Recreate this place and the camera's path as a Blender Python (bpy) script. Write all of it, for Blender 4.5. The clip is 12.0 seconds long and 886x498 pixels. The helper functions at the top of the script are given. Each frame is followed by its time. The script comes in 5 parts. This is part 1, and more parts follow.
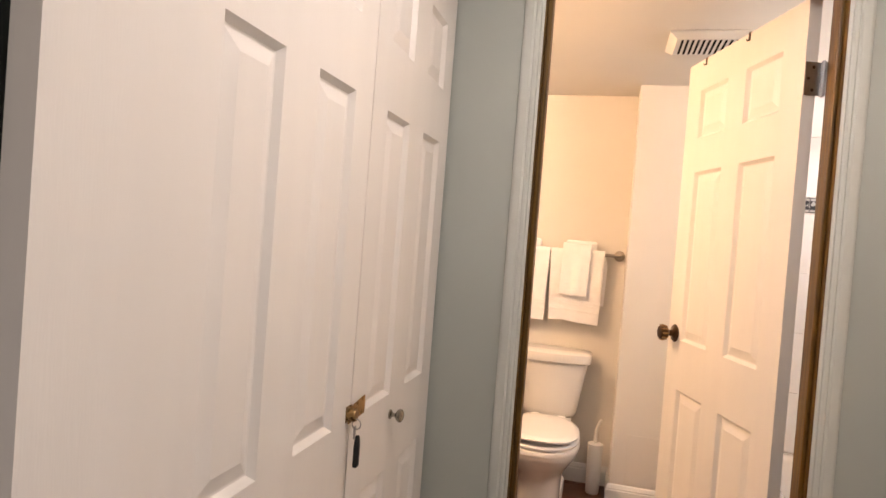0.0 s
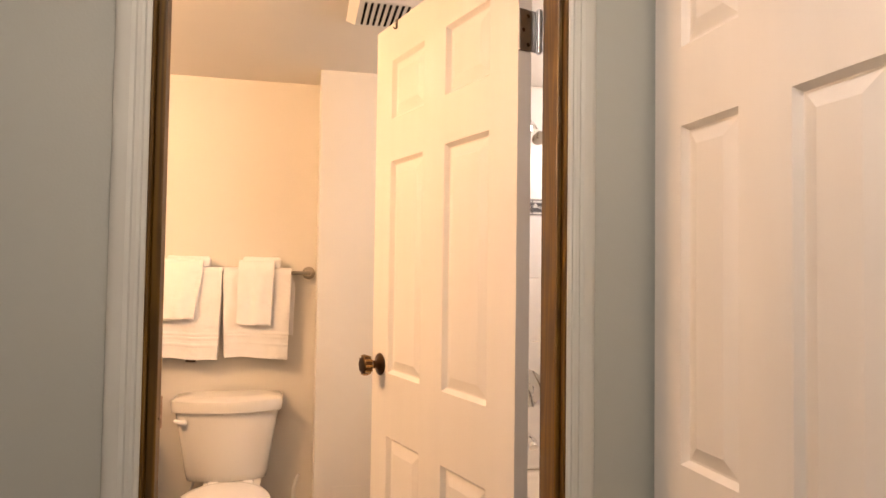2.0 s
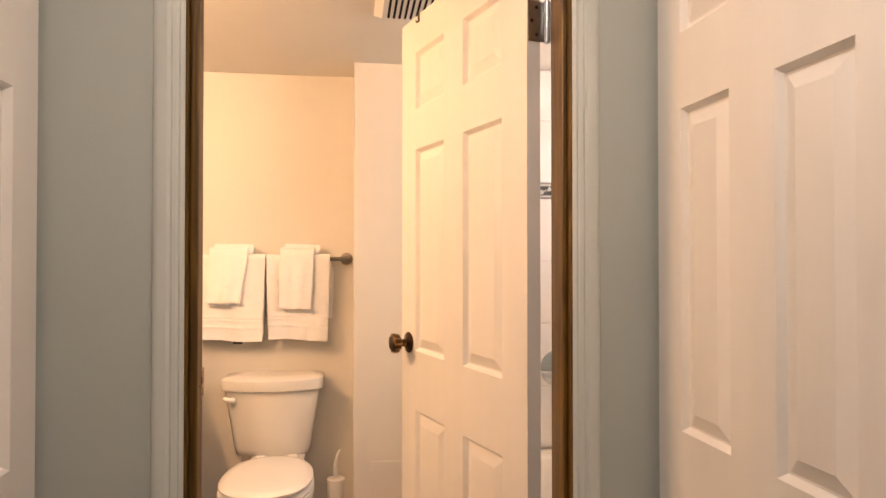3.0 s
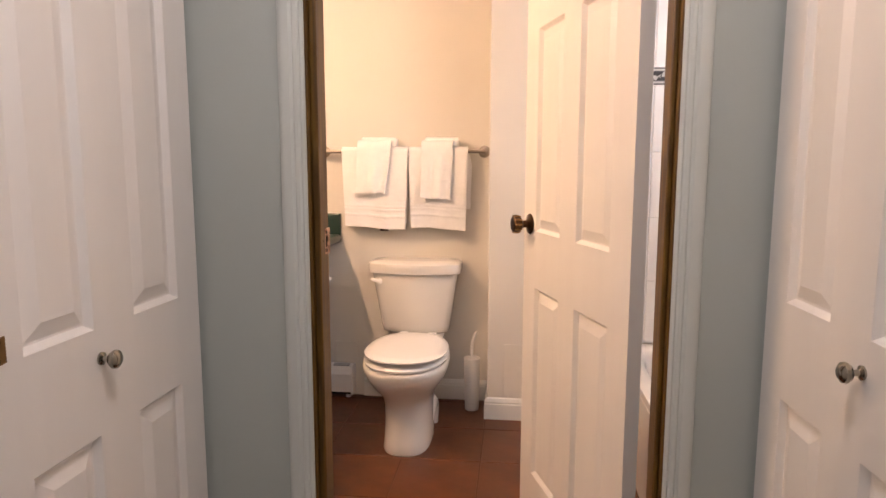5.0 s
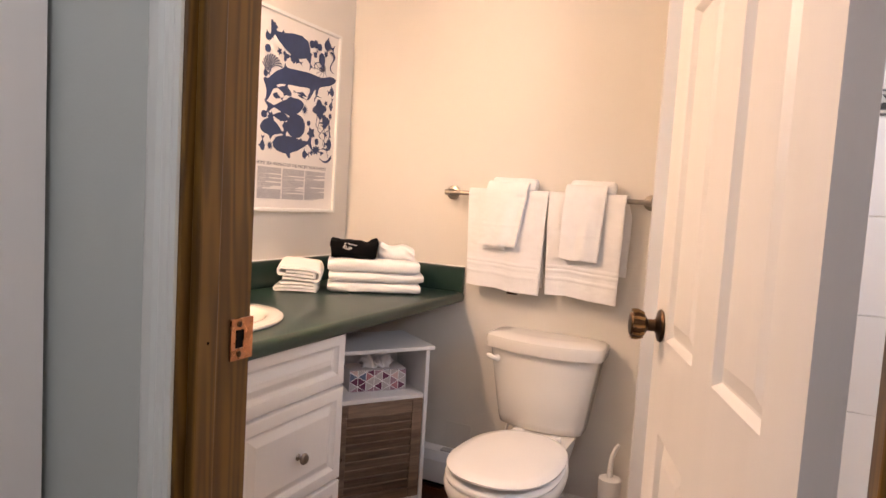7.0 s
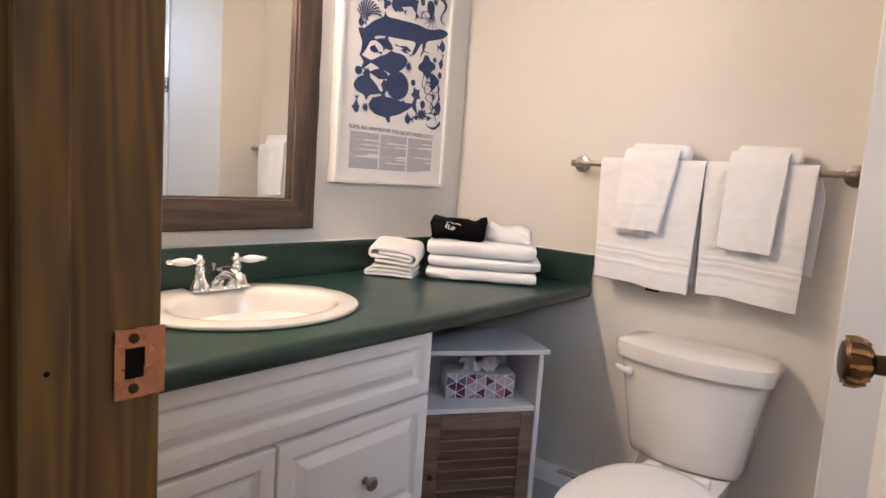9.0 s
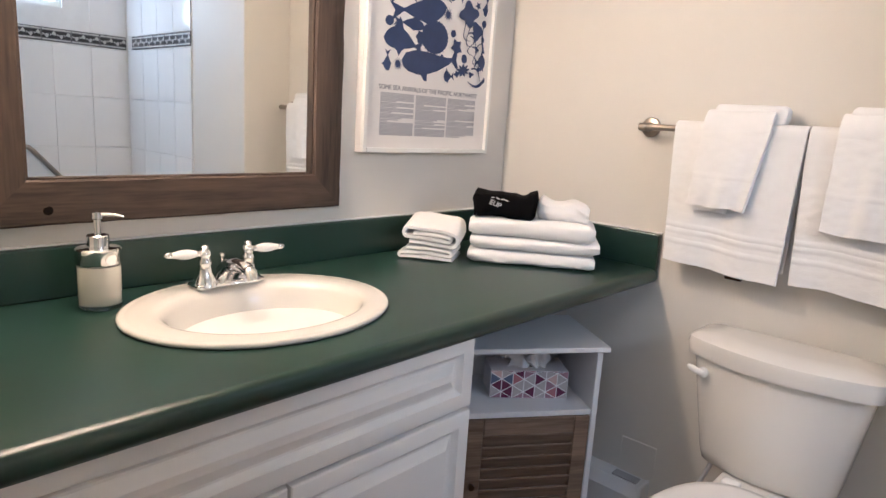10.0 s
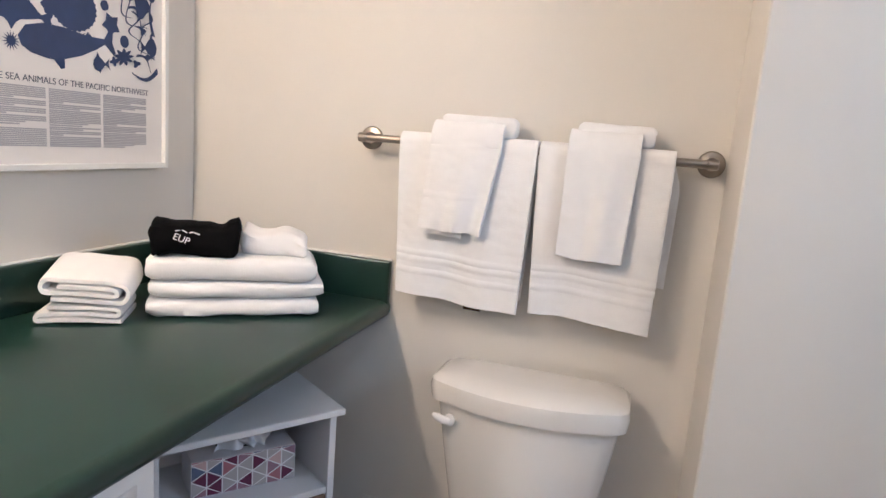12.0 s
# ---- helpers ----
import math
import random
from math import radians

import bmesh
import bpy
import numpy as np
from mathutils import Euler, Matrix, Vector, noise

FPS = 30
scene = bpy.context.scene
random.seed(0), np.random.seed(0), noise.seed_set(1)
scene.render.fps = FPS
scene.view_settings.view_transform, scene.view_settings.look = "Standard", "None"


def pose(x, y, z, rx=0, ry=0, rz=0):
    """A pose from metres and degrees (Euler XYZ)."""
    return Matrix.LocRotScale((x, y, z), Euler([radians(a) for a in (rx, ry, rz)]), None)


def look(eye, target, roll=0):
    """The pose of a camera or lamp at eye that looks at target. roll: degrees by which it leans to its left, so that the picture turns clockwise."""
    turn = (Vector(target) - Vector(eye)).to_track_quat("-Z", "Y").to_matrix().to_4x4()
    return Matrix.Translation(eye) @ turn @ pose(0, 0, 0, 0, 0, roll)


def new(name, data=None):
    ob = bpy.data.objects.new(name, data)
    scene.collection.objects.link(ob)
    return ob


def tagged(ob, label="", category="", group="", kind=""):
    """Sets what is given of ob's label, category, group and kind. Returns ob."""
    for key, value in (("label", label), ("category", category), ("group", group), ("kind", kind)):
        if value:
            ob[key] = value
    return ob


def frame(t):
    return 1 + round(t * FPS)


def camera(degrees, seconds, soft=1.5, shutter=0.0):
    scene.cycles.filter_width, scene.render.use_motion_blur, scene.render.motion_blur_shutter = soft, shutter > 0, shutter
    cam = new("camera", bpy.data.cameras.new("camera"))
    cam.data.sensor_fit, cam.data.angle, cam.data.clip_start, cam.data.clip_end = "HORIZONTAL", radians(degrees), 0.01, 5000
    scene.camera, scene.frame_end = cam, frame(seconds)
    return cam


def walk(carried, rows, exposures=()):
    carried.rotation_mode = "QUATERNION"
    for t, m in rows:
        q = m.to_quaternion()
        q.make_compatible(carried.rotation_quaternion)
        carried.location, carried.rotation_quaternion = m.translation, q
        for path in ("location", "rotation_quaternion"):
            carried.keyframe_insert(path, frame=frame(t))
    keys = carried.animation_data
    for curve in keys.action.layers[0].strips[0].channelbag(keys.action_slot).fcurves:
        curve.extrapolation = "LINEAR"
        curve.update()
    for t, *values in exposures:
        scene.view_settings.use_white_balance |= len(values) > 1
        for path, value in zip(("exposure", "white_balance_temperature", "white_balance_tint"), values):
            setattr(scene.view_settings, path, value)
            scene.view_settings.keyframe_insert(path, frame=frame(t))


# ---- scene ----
cam = camera(70.0, 12.0)
PATH = [
    (0, (0.16, -0.319, 1.332), (-0.35, 1.614, 1.293), 4.4),
    (0.5, (0.24, -0.166, 1.336), (0.045, 1.825, 1.336), 3.9),
    (1, (0.23, 0.063, 1.335), (0.317, 2.061, 1.372), 2.9),
    (1.5, (0.188, 0.275, 1.332), (0.505, 2.249, 1.397), 1.8),
    (2, (0.193, 0.311, 1.318), (0.619, 2.264, 1.386), 0.8),
    (2.5, (0.221, 0.312, 1.318), (0.623, 2.271, 1.381), 0.2),
    (3, (0.243, 0.214, 1.305), (0.525, 2.193, 1.331), 0.0),
    (3.5, (0.275, 0.116, 1.274), (0.425, 2.11, 1.235), 0.1),
    (3.7, (0.281, 0.096, 1.273), (0.377, 2.092, 1.196), -0.1),
    (5.3, (0.411, 0.194, 1.214), (0.089, 2.15, 0.948), 0.4),
    (5.5, (0.447, 0.278, 1.224), (0.048, 2.22, 0.964), 0.7),
    (6, (0.507, 0.508, 1.238), (-0.073, 2.412, 1.039), 1.9),
    (6.5, (0.522, 0.755, 1.268), (-0.223, 2.604, 1.104), 2.4),
    (6.7, (0.539, 0.819, 1.264), (-0.262, 2.646, 1.114), 2.9),
    (8.3, (0.606, 1.104, 1.227), (-0.512, 2.747, 1.005), 4.0),
    (8.5, (0.554, 1.158, 1.214), (-0.597, 2.778, 0.993), 4.0),
    (9, (0.447, 1.304, 1.221), (-0.803, 2.849, 0.991), 4.0),
    (9.5, (0.354, 1.459, 1.253), (-0.972, 2.93, 0.976), 3.8),
    (10, (0.264, 1.507, 1.275), (-1.059, 2.954, 0.881), 3.6),
    (10.5, (0.209, 1.576, 1.248), (-1.039, 3.056, 0.744), 3.3),
    (11, (0.215, 1.575, 1.142), (-0.898, 3.146, 0.6), 3.7),
    (11.5, (0.159, 1.649, 1.229), (-0.759, 3.361, 0.75), 4.2),
    (12, (0.065, 1.826, 1.303), (-0.501, 3.715, 0.967), 4.5),
]
EXPOSURES = [(0, 0.08, 8450, 32), (1.0, -0.09, 9350, 33), (2.5, -0.09, 9800, 35), (3.7, -0.09, 9600, 35), (5.5, -0.05, 7150, 33), (6.5, -0.12, 7000, 32), (8.5, -0.28, 6500, 28), (9.0, -0.36, 5700, 21), (9.5, -0.36, 5500, 17.5), (10.2, -0.25, 5450, 18.5), (11, -0.02, 5300, 20), (11.5, -0.10, 5250, 19), (12, -0.33, 5350, 17)]
walk(cam, [(t, look(*p)) for t, *p in PATH], EXPOSURES)

# ---- light ----
world = bpy.data.worlds.new("world")
scene.world = world
world.use_nodes = True
sky = world.node_tree.nodes.new("ShaderNodeTexSky")
sky.sky_type, sky.sun_disc = "NISHITA", False
sky.sun_elevation, sky.sun_rotation = radians(35), radians(200)
world.node_tree.links.new(sky.outputs[0], world.node_tree.nodes["Background"].inputs[0])
world.node_tree.nodes["Background"].inputs[1].default_value = 0.12


def area_lamp(name, m, sx, sy, watts, colour):
    data = bpy.data.lights.new(name, "AREA")
    data.shape, data.size, data.size_y, data.energy, data.color = "RECTANGLE", sx, sy, watts, colour
    ob = new(name, data)
    ob.matrix_world = m
    return ob


# daylight in the opening of the room's side window and of the bath window
area_lamp("hall_window_light", look((2.27, -2.15, 1.5), (-0.3, 0.25, 1.25)), 1.3, 1.2, 34, (0.84, 0.95, 1.0))
area_lamp("bath_window_light", look((1.63, 2.36, 1.945), (0.4, 2.35, 1.5)), 0.74, 0.30, 12.5, (0.74, 0.89, 1.0))

# ---- materials ----
def material(name, colour, rough=0.5, metal=0.0, vary=0.06, scale=6.0, bump=0.0, bump_scale=60.0, spec=0.5, coat=0.0, stretch=(1, 1, 1), piece=0.0, uneven=0.06):
    """Principled surface with cloudy variation of the colour, a finer grain, and a bump."""
    m = bpy.data.materials.new(name)
    m.use_nodes = True
    nt = m.node_tree
    n, link = nt.nodes, nt.links.new
    b = n["Principled BSDF"]
    b.inputs["Roughness"].default_value, b.inputs["Metallic"].default_value = rough, metal
    b.inputs["Specular IOR Level"].default_value, b.inputs["Coat Weight"].default_value = spec, coat
    co, mp = n.new("ShaderNodeTexCoord"), n.new("ShaderNodeMapping")
    mp.inputs["Scale"].default_value = stretch
    link(co.outputs["Object"], mp.inputs["Vector"])
    big, fine = n.new("ShaderNodeTexNoise"), n.new("ShaderNodeTexNoise")
    big.inputs["Scale"].default_value, big.inputs["Detail"].default_value = scale, 4
    fine.inputs["Scale"].default_value, fine.inputs["Detail"].default_value = bump_scale, 3
    link(mp.outputs[0], big.inputs["Vector"]), link(mp.outputs[0], fine.inputs["Vector"])
    ramp = n.new("ShaderNodeValToRGB")
    ramp.color_ramp.elements[0].position, ramp.color_ramp.elements[1].position = 0.3, 0.7
    for e, k in zip(ramp.color_ramp.elements, (1 - vary, 1 + vary)):
        e.color = (*[min(1, c * k) for c in colour], 1)
    link(big.outputs[0], ramp.inputs[0])
    out = ramp.outputs[0]
    if piece:
        info, mix = n.new("ShaderNodeObjectInfo"), n.new("ShaderNodeHueSaturation")
        rng = n.new("ShaderNodeMapRange")
        rng.inputs["To Min"].default_value, rng.inputs["To Max"].default_value = 1 - piece, 1 + piece
        link(info.outputs["Random"], rng.inputs[0]), link(rng.outputs[0], mix.inputs["Value"]), link(out, mix.inputs["Color"])
        out = mix.outputs[0]
    link(out, b.inputs["Base Color"])
    rr = n.new("ShaderNodeMapRange")
    rr.inputs["To Min"].default_value, rr.inputs["To Max"].default_value = max(0, rough - uneven), min(1, rough + uneven)
    link(fine.outputs[0], rr.inputs[0]), link(rr.outputs[0], b.inputs["Roughness"])
    if bump:
        bp = n.new("ShaderNodeBump")
        bp.inputs["Strength"].default_value, bp.inputs["Distance"].default_value = bump, 0.002
        link(fine.outputs[0], bp.inputs["Height"]), link(bp.outputs[0], b.inputs["Normal"])
    return m


def wood(name, dark, light, axis=2, scale=1.0, rough=0.45, bump=0.15, rings=0.0):
    """Wood with long grain along one axis: stretched noise bands and fine pores."""
    m = bpy.data.materials.new(name)
    m.use_nodes = True
    nt = m.node_tree
    n, link = nt.nodes, nt.links.new
    b = n["Principled BSDF"]
    co, mp = n.new("ShaderNodeTexCoord"), n.new("ShaderNodeMapping")
    s = [22 * scale] * 3
    s[axis] = (1.5 if rings else 1.6) * scale
    mp.inputs["Scale"].default_value = s
    link(co.outputs["Object"], mp.inputs["Vector"])
    info = n.new("ShaderNodeObjectInfo")
    add = n.new("ShaderNodeVectorMath")
    mul = n.new("ShaderNodeMath")
    mul.operation, mul.inputs[1].default_value = "MULTIPLY", 30
    link(info.outputs["Random"], mul.inputs[0]), link(mul.outputs[0], add.inputs[1]), link(mp.outputs[0], add.inputs[0])
    band, pore = n.new("ShaderNodeTexNoise"), n.new("ShaderNodeTexNoise")
    band.inputs["Scale"].default_value, band.inputs["Detail"].default_value, band.inputs["Distortion"].default_value = 1.0, 6, 0.6
    pore.inputs["Scale"].default_value, pore.inputs["Detail"].default_value = 7.0, 4
    link(add.outputs[0], band.inputs["Vector"]), link(add.outputs[0], pore.inputs["Vector"])
    mixf = n.new("ShaderNodeMix")
    mixf.inputs[0].default_value = 0.35
    link(band.outputs[0], mixf.inputs[2]), link(pore.outputs[0], mixf.inputs[3])
    grain = mixf.outputs[0]
    if rings:
        # growth rings as level lines of a slow noise: long flames
        slow, k1, k2, k3, mix2 = n.new("ShaderNodeTexNoise"), n.new("ShaderNodeMath"), n.new("ShaderNodeMath"), n.new("ShaderNodeMath"), n.new("ShaderNodeMix")
        slow.inputs["Scale"].default_value, slow.inputs["Detail"].default_value = 1.25, 1.0
        k1.operation, k1.inputs[1].default_value = "MULTIPLY", rings
        k2.operation, k3.operation = "SINE", "MULTIPLY_ADD"
        k3.inputs[1].default_value, k3.inputs[2].default_value = 0.16, 0.5
        mix2.inputs[0].default_value = 0.62
        link(add.outputs[0], slow.inputs["Vector"]), link(slow.outputs[0], k1.inputs[0]), link(k1.outputs[0], k2.inputs[0]), link(k2.outputs[0], k3.inputs[0])
        link(grain, mix2.inputs[2]), link(k3.outputs[0], mix2.inputs[3])
        grain = mix2.outputs[0]
    ramp = n.new("ShaderNodeValToRGB")
    ramp.color_ramp.elements[0].position, ramp.color_ramp.elements[1].position = 0.36, 0.62
    ramp.color_ramp.elements[0].color, ramp.color_ramp.elements[1].color = (*dark, 1), (*light, 1)
    link(grain, ramp.inputs[0]), link(ramp.outputs[0], b.inputs["Base Color"])
    b.inputs["Roughness"].default_value = rough
    bp = n.new("ShaderNodeBump")
    bp.inputs["Strength"].default_value, bp.inputs["Distance"].default_value = bump, 0.001
    link(mixf.outputs[0], bp.inputs["Height"]), link(bp.outputs[0], b.inputs["Normal"])
    return m


def glow(name, colour, strength):
    m = bpy.data.materials.new(name)
    m.use_nodes = True
    b = m.node_tree.nodes["Principled BSDF"]
    b.inputs["Emission Color"].default_value, b.inputs["Emission Strength"].default_value = (*colour, 1), strength
    return m


def glass(name, rough=0.02, tint=(1, 1, 1)):
    m = bpy.data.materials.new(name)
    m.use_nodes = True
    b = m.node_tree.nodes["Principled BSDF"]
    b.inputs["Transmission Weight"].default_value, b.inputs["Roughness"].default_value = 1.0, rough
    b.inputs["IOR"].default_value, b.inputs["Base Color"].default_value = 1.45, (*tint, 1)
    return m


M_BATH_WALL = material("bath_wall_paint", (0.72, 0.687, 0.635), 0.55, vary=0.02, scale=2.0, bump=0.12, bump_scale=220)
M_HALL_WALL = material("hall_wall_paint", (0.43, 0.475, 0.455), 0.5, vary=0.02, scale=2.0, bump=0.12, bump_scale=220)
M_CEILING = material("ceiling_paint", (0.74, 0.705, 0.655), 0.8, vary=0.02, scale=2.0, bump=0.25, bump_scale=150)
M_TRIM = material("white_trim_paint", (0.80, 0.80, 0.77), 0.35, vary=0.02, scale=5.0, bump=0.05, bump_scale=90)
M_DOOR = material("door_paint", (0.80, 0.775, 0.745), 0.42, vary=0.015, scale=3.0, bump=0.09, bump_scale=60, stretch=(6, 6, 0.6))
M_CABINET = material("cabinet_thermofoil", (0.80, 0.79, 0.77), 0.32, vary=0.015, scale=3.0, bump=0.03, bump_scale=40)
M_OAK = wood("stained_jamb_wood", (0.064, 0.028, 0.003), (0.158, 0.077, 0.009), 2, 0.85, 0.46, 0.12, rings=44.0)
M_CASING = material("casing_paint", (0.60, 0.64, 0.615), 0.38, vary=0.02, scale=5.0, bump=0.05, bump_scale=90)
M_FRAME_WOOD = wood("weathered_frame_wood", (0.026, 0.016, 0.011), (0.082, 0.053, 0.037), 2, 1.2, 0.75, 0.5)
M_FRAME_WOOD_Y = wood("weathered_frame_wood_level", (0.026, 0.016, 0.011), (0.082, 0.053, 0.037), 1, 1.2, 0.75, 0.5)
M_LOUVRE = wood("louvre_wood", (0.125, 0.078, 0.048), (0.27, 0.185, 0.128), 0, 1.2, 0.6, 0.3)
M_COUNTER = material("green_laminate", (0.0125, 0.036, 0.0275), 0.28, vary=0.05, scale=9.0, bump=0.02, bump_scale=500, uneven=0.008)
M_PORCELAIN = material("porcelain", (0.80, 0.77, 0.725), 0.10, vary=0.01, scale=3.0, coat=0.4)
M_SINK = material("sink_porcelain", (0.70, 0.675, 0.625), 0.14, vary=0.01, scale=3.0, coat=0.1)
M_SEAT = material("toilet_seat_plastic", (0.85, 0.83, 0.81), 0.20, vary=0.01, scale=3.0)
M_CHROME = material("chrome", (0.80, 0.80, 0.80), 0.07, 1.0, vary=0.01)
M_KNOB = material("dark_nickel", (0.36, 0.34, 0.30), 0.16, 1.0, vary=0.04, scale=20)
M_NICKEL = material("brushed_nickel", (0.33, 0.29, 0.25), 0.32, 1.0, vary=0.05, scale=20)
M_STEEL = material("hinge_steel", (0.40, 0.41, 0.42), 0.30, 1.0, vary=0.08, scale=30)
M_BRASS = material("aged_brass", (0.30, 0.185, 0.085), 0.28, 1.0, vary=0.12, scale=30)
M_BRASS_DARK = material("dark_aged_brass", (0.075, 0.042, 0.022), 0.35, 0.9, vary=0.12, scale=30)
M_COPPER = material("copper_plate", (0.42, 0.20, 0.11), 0.28, 1.0, vary=0.08, scale=30)
M_TOWEL = material("white_terry", (0.90, 0.89, 0.885), 0.95, vary=0.02, scale=25.0, bump=0.5, bump_scale=420, spec=0.1)
M_BLACK_CLOTH = material("black_cloth", (0.003, 0.003, 0.0035), 0.95, vary=0.2, scale=40.0, bump=0.8, bump_scale=400, spec=0.1)
M_FLOOR_TILE = material("terracotta_tile", (0.105, 0.028, 0.007), 0.34, vary=0.28, scale=7.0, bump=0.15, bump_scale=40, piece=0.10)
M_GROUT = material("grout", (0.082, 0.024, 0.008), 0.7, vary=0.1, scale=30, bump=0.3, bump_scale=200)
M_HALL_FLOOR = material("hall_carpet", (0.12, 0.095, 0.07), 0.95, vary=0.1, scale=30, bump=0.8, bump_scale=300)
M_TILE = material("white_wall_tile", (0.80, 0.80, 0.80), 0.12, vary=0.01, scale=4, piece=0.015)
M_TILE_GROUT = material("wall_tile_grout", (0.78, 0.78, 0.775), 0.8, vary=0.03, scale=20)
M_BORDER = material("border_tile", (0.16, 0.16, 0.17), 0.25, vary=0.15, scale=40)
M_BORDER_DARK = material("border_tile_dark", (0.03, 0.03, 0.033), 0.3, vary=0.15, scale=40)
M_BORDER_PALE = material("border_tile_pale", (0.48, 0.48, 0.47), 0.3, vary=0.1, scale=40)
M_SHELF = material("white_shelf_paint", (0.78, 0.78, 0.79), 0.4, vary=0.02, scale=6, bump=0.04, bump_scale=60)
M_PLASTIC = material("white_plastic", (0.80, 0.79, 0.77), 0.3, vary=0.01, scale=6)
M_PAPER = material("poster_paper", (0.79, 0.76, 0.735), 0.55, vary=0.01, scale=4)
M_NAVY = material("navy_ink", (0.018, 0.038, 0.115), 0.55, vary=0.15, scale=20)
M_INK_GREY = material("grey_ink", (0.40, 0.40, 0.425), 0.6, vary=0.03, scale=30)
M_INK_DARK = material("dark_ink", (0.10, 0.11, 0.14), 0.6, vary=0.05, scale=30)
M_BLACK = material("black_plastic", (0.006, 0.006, 0.007), 0.6, vary=0.1, scale=20)
# near-black for holes, slots and the toe recess: shade put into the colour
M_RECESS_SHADE = material("recess_shade", (0.008, 0.006, 0.005), 0.9, vary=0.1, scale=20, spec=0.1)
M_MIRROR = material("mirror_silver", (0.93, 0.95, 0.94), 0.0, 1.0, vary=0.0, scale=1)
M_MIRROR.node_tree.nodes["Principled BSDF"].inputs["Roughness"].default_value = 0.0
for l in list(M_MIRROR.node_tree.nodes["Principled BSDF"].inputs["Roughness"].links):
    M_MIRROR.node_tree.links.remove(l)
M_GLASS = glass("clear_glass")
M_PANE = glass("window_glass")
M_SOAP = material("cream_soap", (0.80, 0.75, 0.64), 0.12, vary=0.02, scale=10, coat=0.7)
M_TISSUE = material("tissue_paper", (0.82, 0.82, 0.84), 0.9, vary=0.02, scale=30, bump=0.3, bump_scale=120)
M_BOX_BASE = material("tissue_box_card", (0.62, 0.58, 0.58), 0.5, vary=0.03, scale=20)
M_BOX_LINE = material("box_white_line", (0.80, 0.79, 0.80), 0.5, vary=0.02, scale=20)
M_BOX = [material("box_" + k, c, 0.5, vary=0.06, scale=40) for k, c in (
    ("plum", (0.12, 0.018, 0.06)), ("rose", (0.42, 0.16, 0.19)), ("mauve", (0.33, 0.19, 0.24)), ("grey", (0.45, 0.42, 0.42)), ("slate", (0.10, 0.13, 0.22)), ("blush", (0.60, 0.42, 0.40)))]
M_BULB = glow("warm_bulb", (1.0, 0.75, 0.485), 262)
M_HALL_GLOBE = glow("hall_lamp_glass", (0.88, 0.97, 1.0), 41)
M_TAUPE = material("taupe_wall_paint", (0.27, 0.25, 0.235), 0.6, vary=0.02, scale=2.0, bump=0.12, bump_scale=220)
M_SKYGLOW = glow("bright_outdoors", (0.60, 0.88, 1.0), 1.5)

# ---- building helpers ----
def mesh_of(bm, name, mat, smooth=None):
    me = bpy.data.meshes.new(name)
    bmesh.ops.recalc_face_normals(bm, faces=bm.faces)
    if smooth is not None:
        for f in bm.faces:
            f.smooth = True
        for e in bm.edges:
            if len(e.link_faces) == 2 and e.calc_face_angle(0) > radians(smooth):
                e.smooth = False
    bm.to_mesh(me)
    bm.free()
    me.materials.append(mat)
    return me


def part(name, bm, mat, parent, label="", smooth=None):
    """Links a bmesh as one mesh object under a thing or a part."""
    ob = new(name, mesh_of(bm, name, mat, smooth))
    ob.parent = parent
    return tagged(ob, label)


def thing(name, m, label, category, group="", kind=""):
    """An empty at the thing's base."""
    ob = new(name)
    ob.empty_display_size = 0.05
    ob.matrix_world = m
    return tagged(ob, label, category, group, kind)


def solid(name, bm, mat, label, category, group="", kind="", m=None, smooth=None):
    """A thing that is one mesh."""
    ob = new(name, mesh_of(bm, name, mat, smooth))
    if m is not None:
        ob.matrix_world = m
    return tagged(ob, label, category, group, kind)


def box(x0, x1, y0, y1, z0, z1, bevel=0.0, seg=1, bm=None):
    one = bmesh.new()
    bmesh.ops.create_cube(one, size=1, matrix=Matrix.Translation(((x0 + x1) / 2, (y0 + y1) / 2, (z0 + z1) / 2)) @ Matrix.Diagonal((x1 - x0, y1 - y0, z1 - z0, 1)))
    if bevel:
        bmesh.ops.bevel(one, geom=list(one.edges), offset=bevel, segments=seg, affect="EDGES", profile=0.5)
    if bm is None:
        return one
    join(bm, one)
    return bm


def join(bm, other):
    me = bpy.data.meshes.new("scratch")
    other.to_mesh(me)
    other.free()
    bm.from_mesh(me)
    bpy.data.meshes.remove(me)
    return bm


def loft(rings, cap0=True, cap1=True, closed=True):
    """A skin over rings of equally many points."""
    bm = bmesh.new()
    rows = [[bm.verts.new(p) for p in r] for r in rings]
    n = len(rows[0])
    for a, b in zip(rows, rows[1:]):
        for i in range(n if closed else n - 1):
            j = (i + 1) % n
            bm.faces.new((a[i], a[j], b[j], b[i]))
    if cap0 and closed:
        bm.faces.new(rows[0][::-1])
    if cap1 and closed:
        bm.faces.new(rows[-1])
    return bm


def oval(cx, cy, z, rx, front, back, n=40, power=2.0):
    """A ring round the z axis with its own length to the front (-y) and to the back."""
    ring = []
    for i in range(n):
        a = 2 * math.pi * i / n
        c, s = math.cos(a), math.sin(a)
        k = 1 / (abs(c) ** power + abs(s) ** power) ** (1 / power)
        ring.append((cx + rx * c * k, cy + (back if s > 0 else front) * s * k, z))
    return ring


def turned(profile, n=24, m=None, cap=True):
    """A lathe shape round z from (radius, height) pairs."""
    rings = [[(r * math.cos(2 * math.pi * i / n), r * math.sin(2 * math.pi * i / n), z) for i in range(n)] for r, z in profile]
    bm = loft(rings, cap, cap)
    if m is not None:
        bm.transform(m)
    return bm


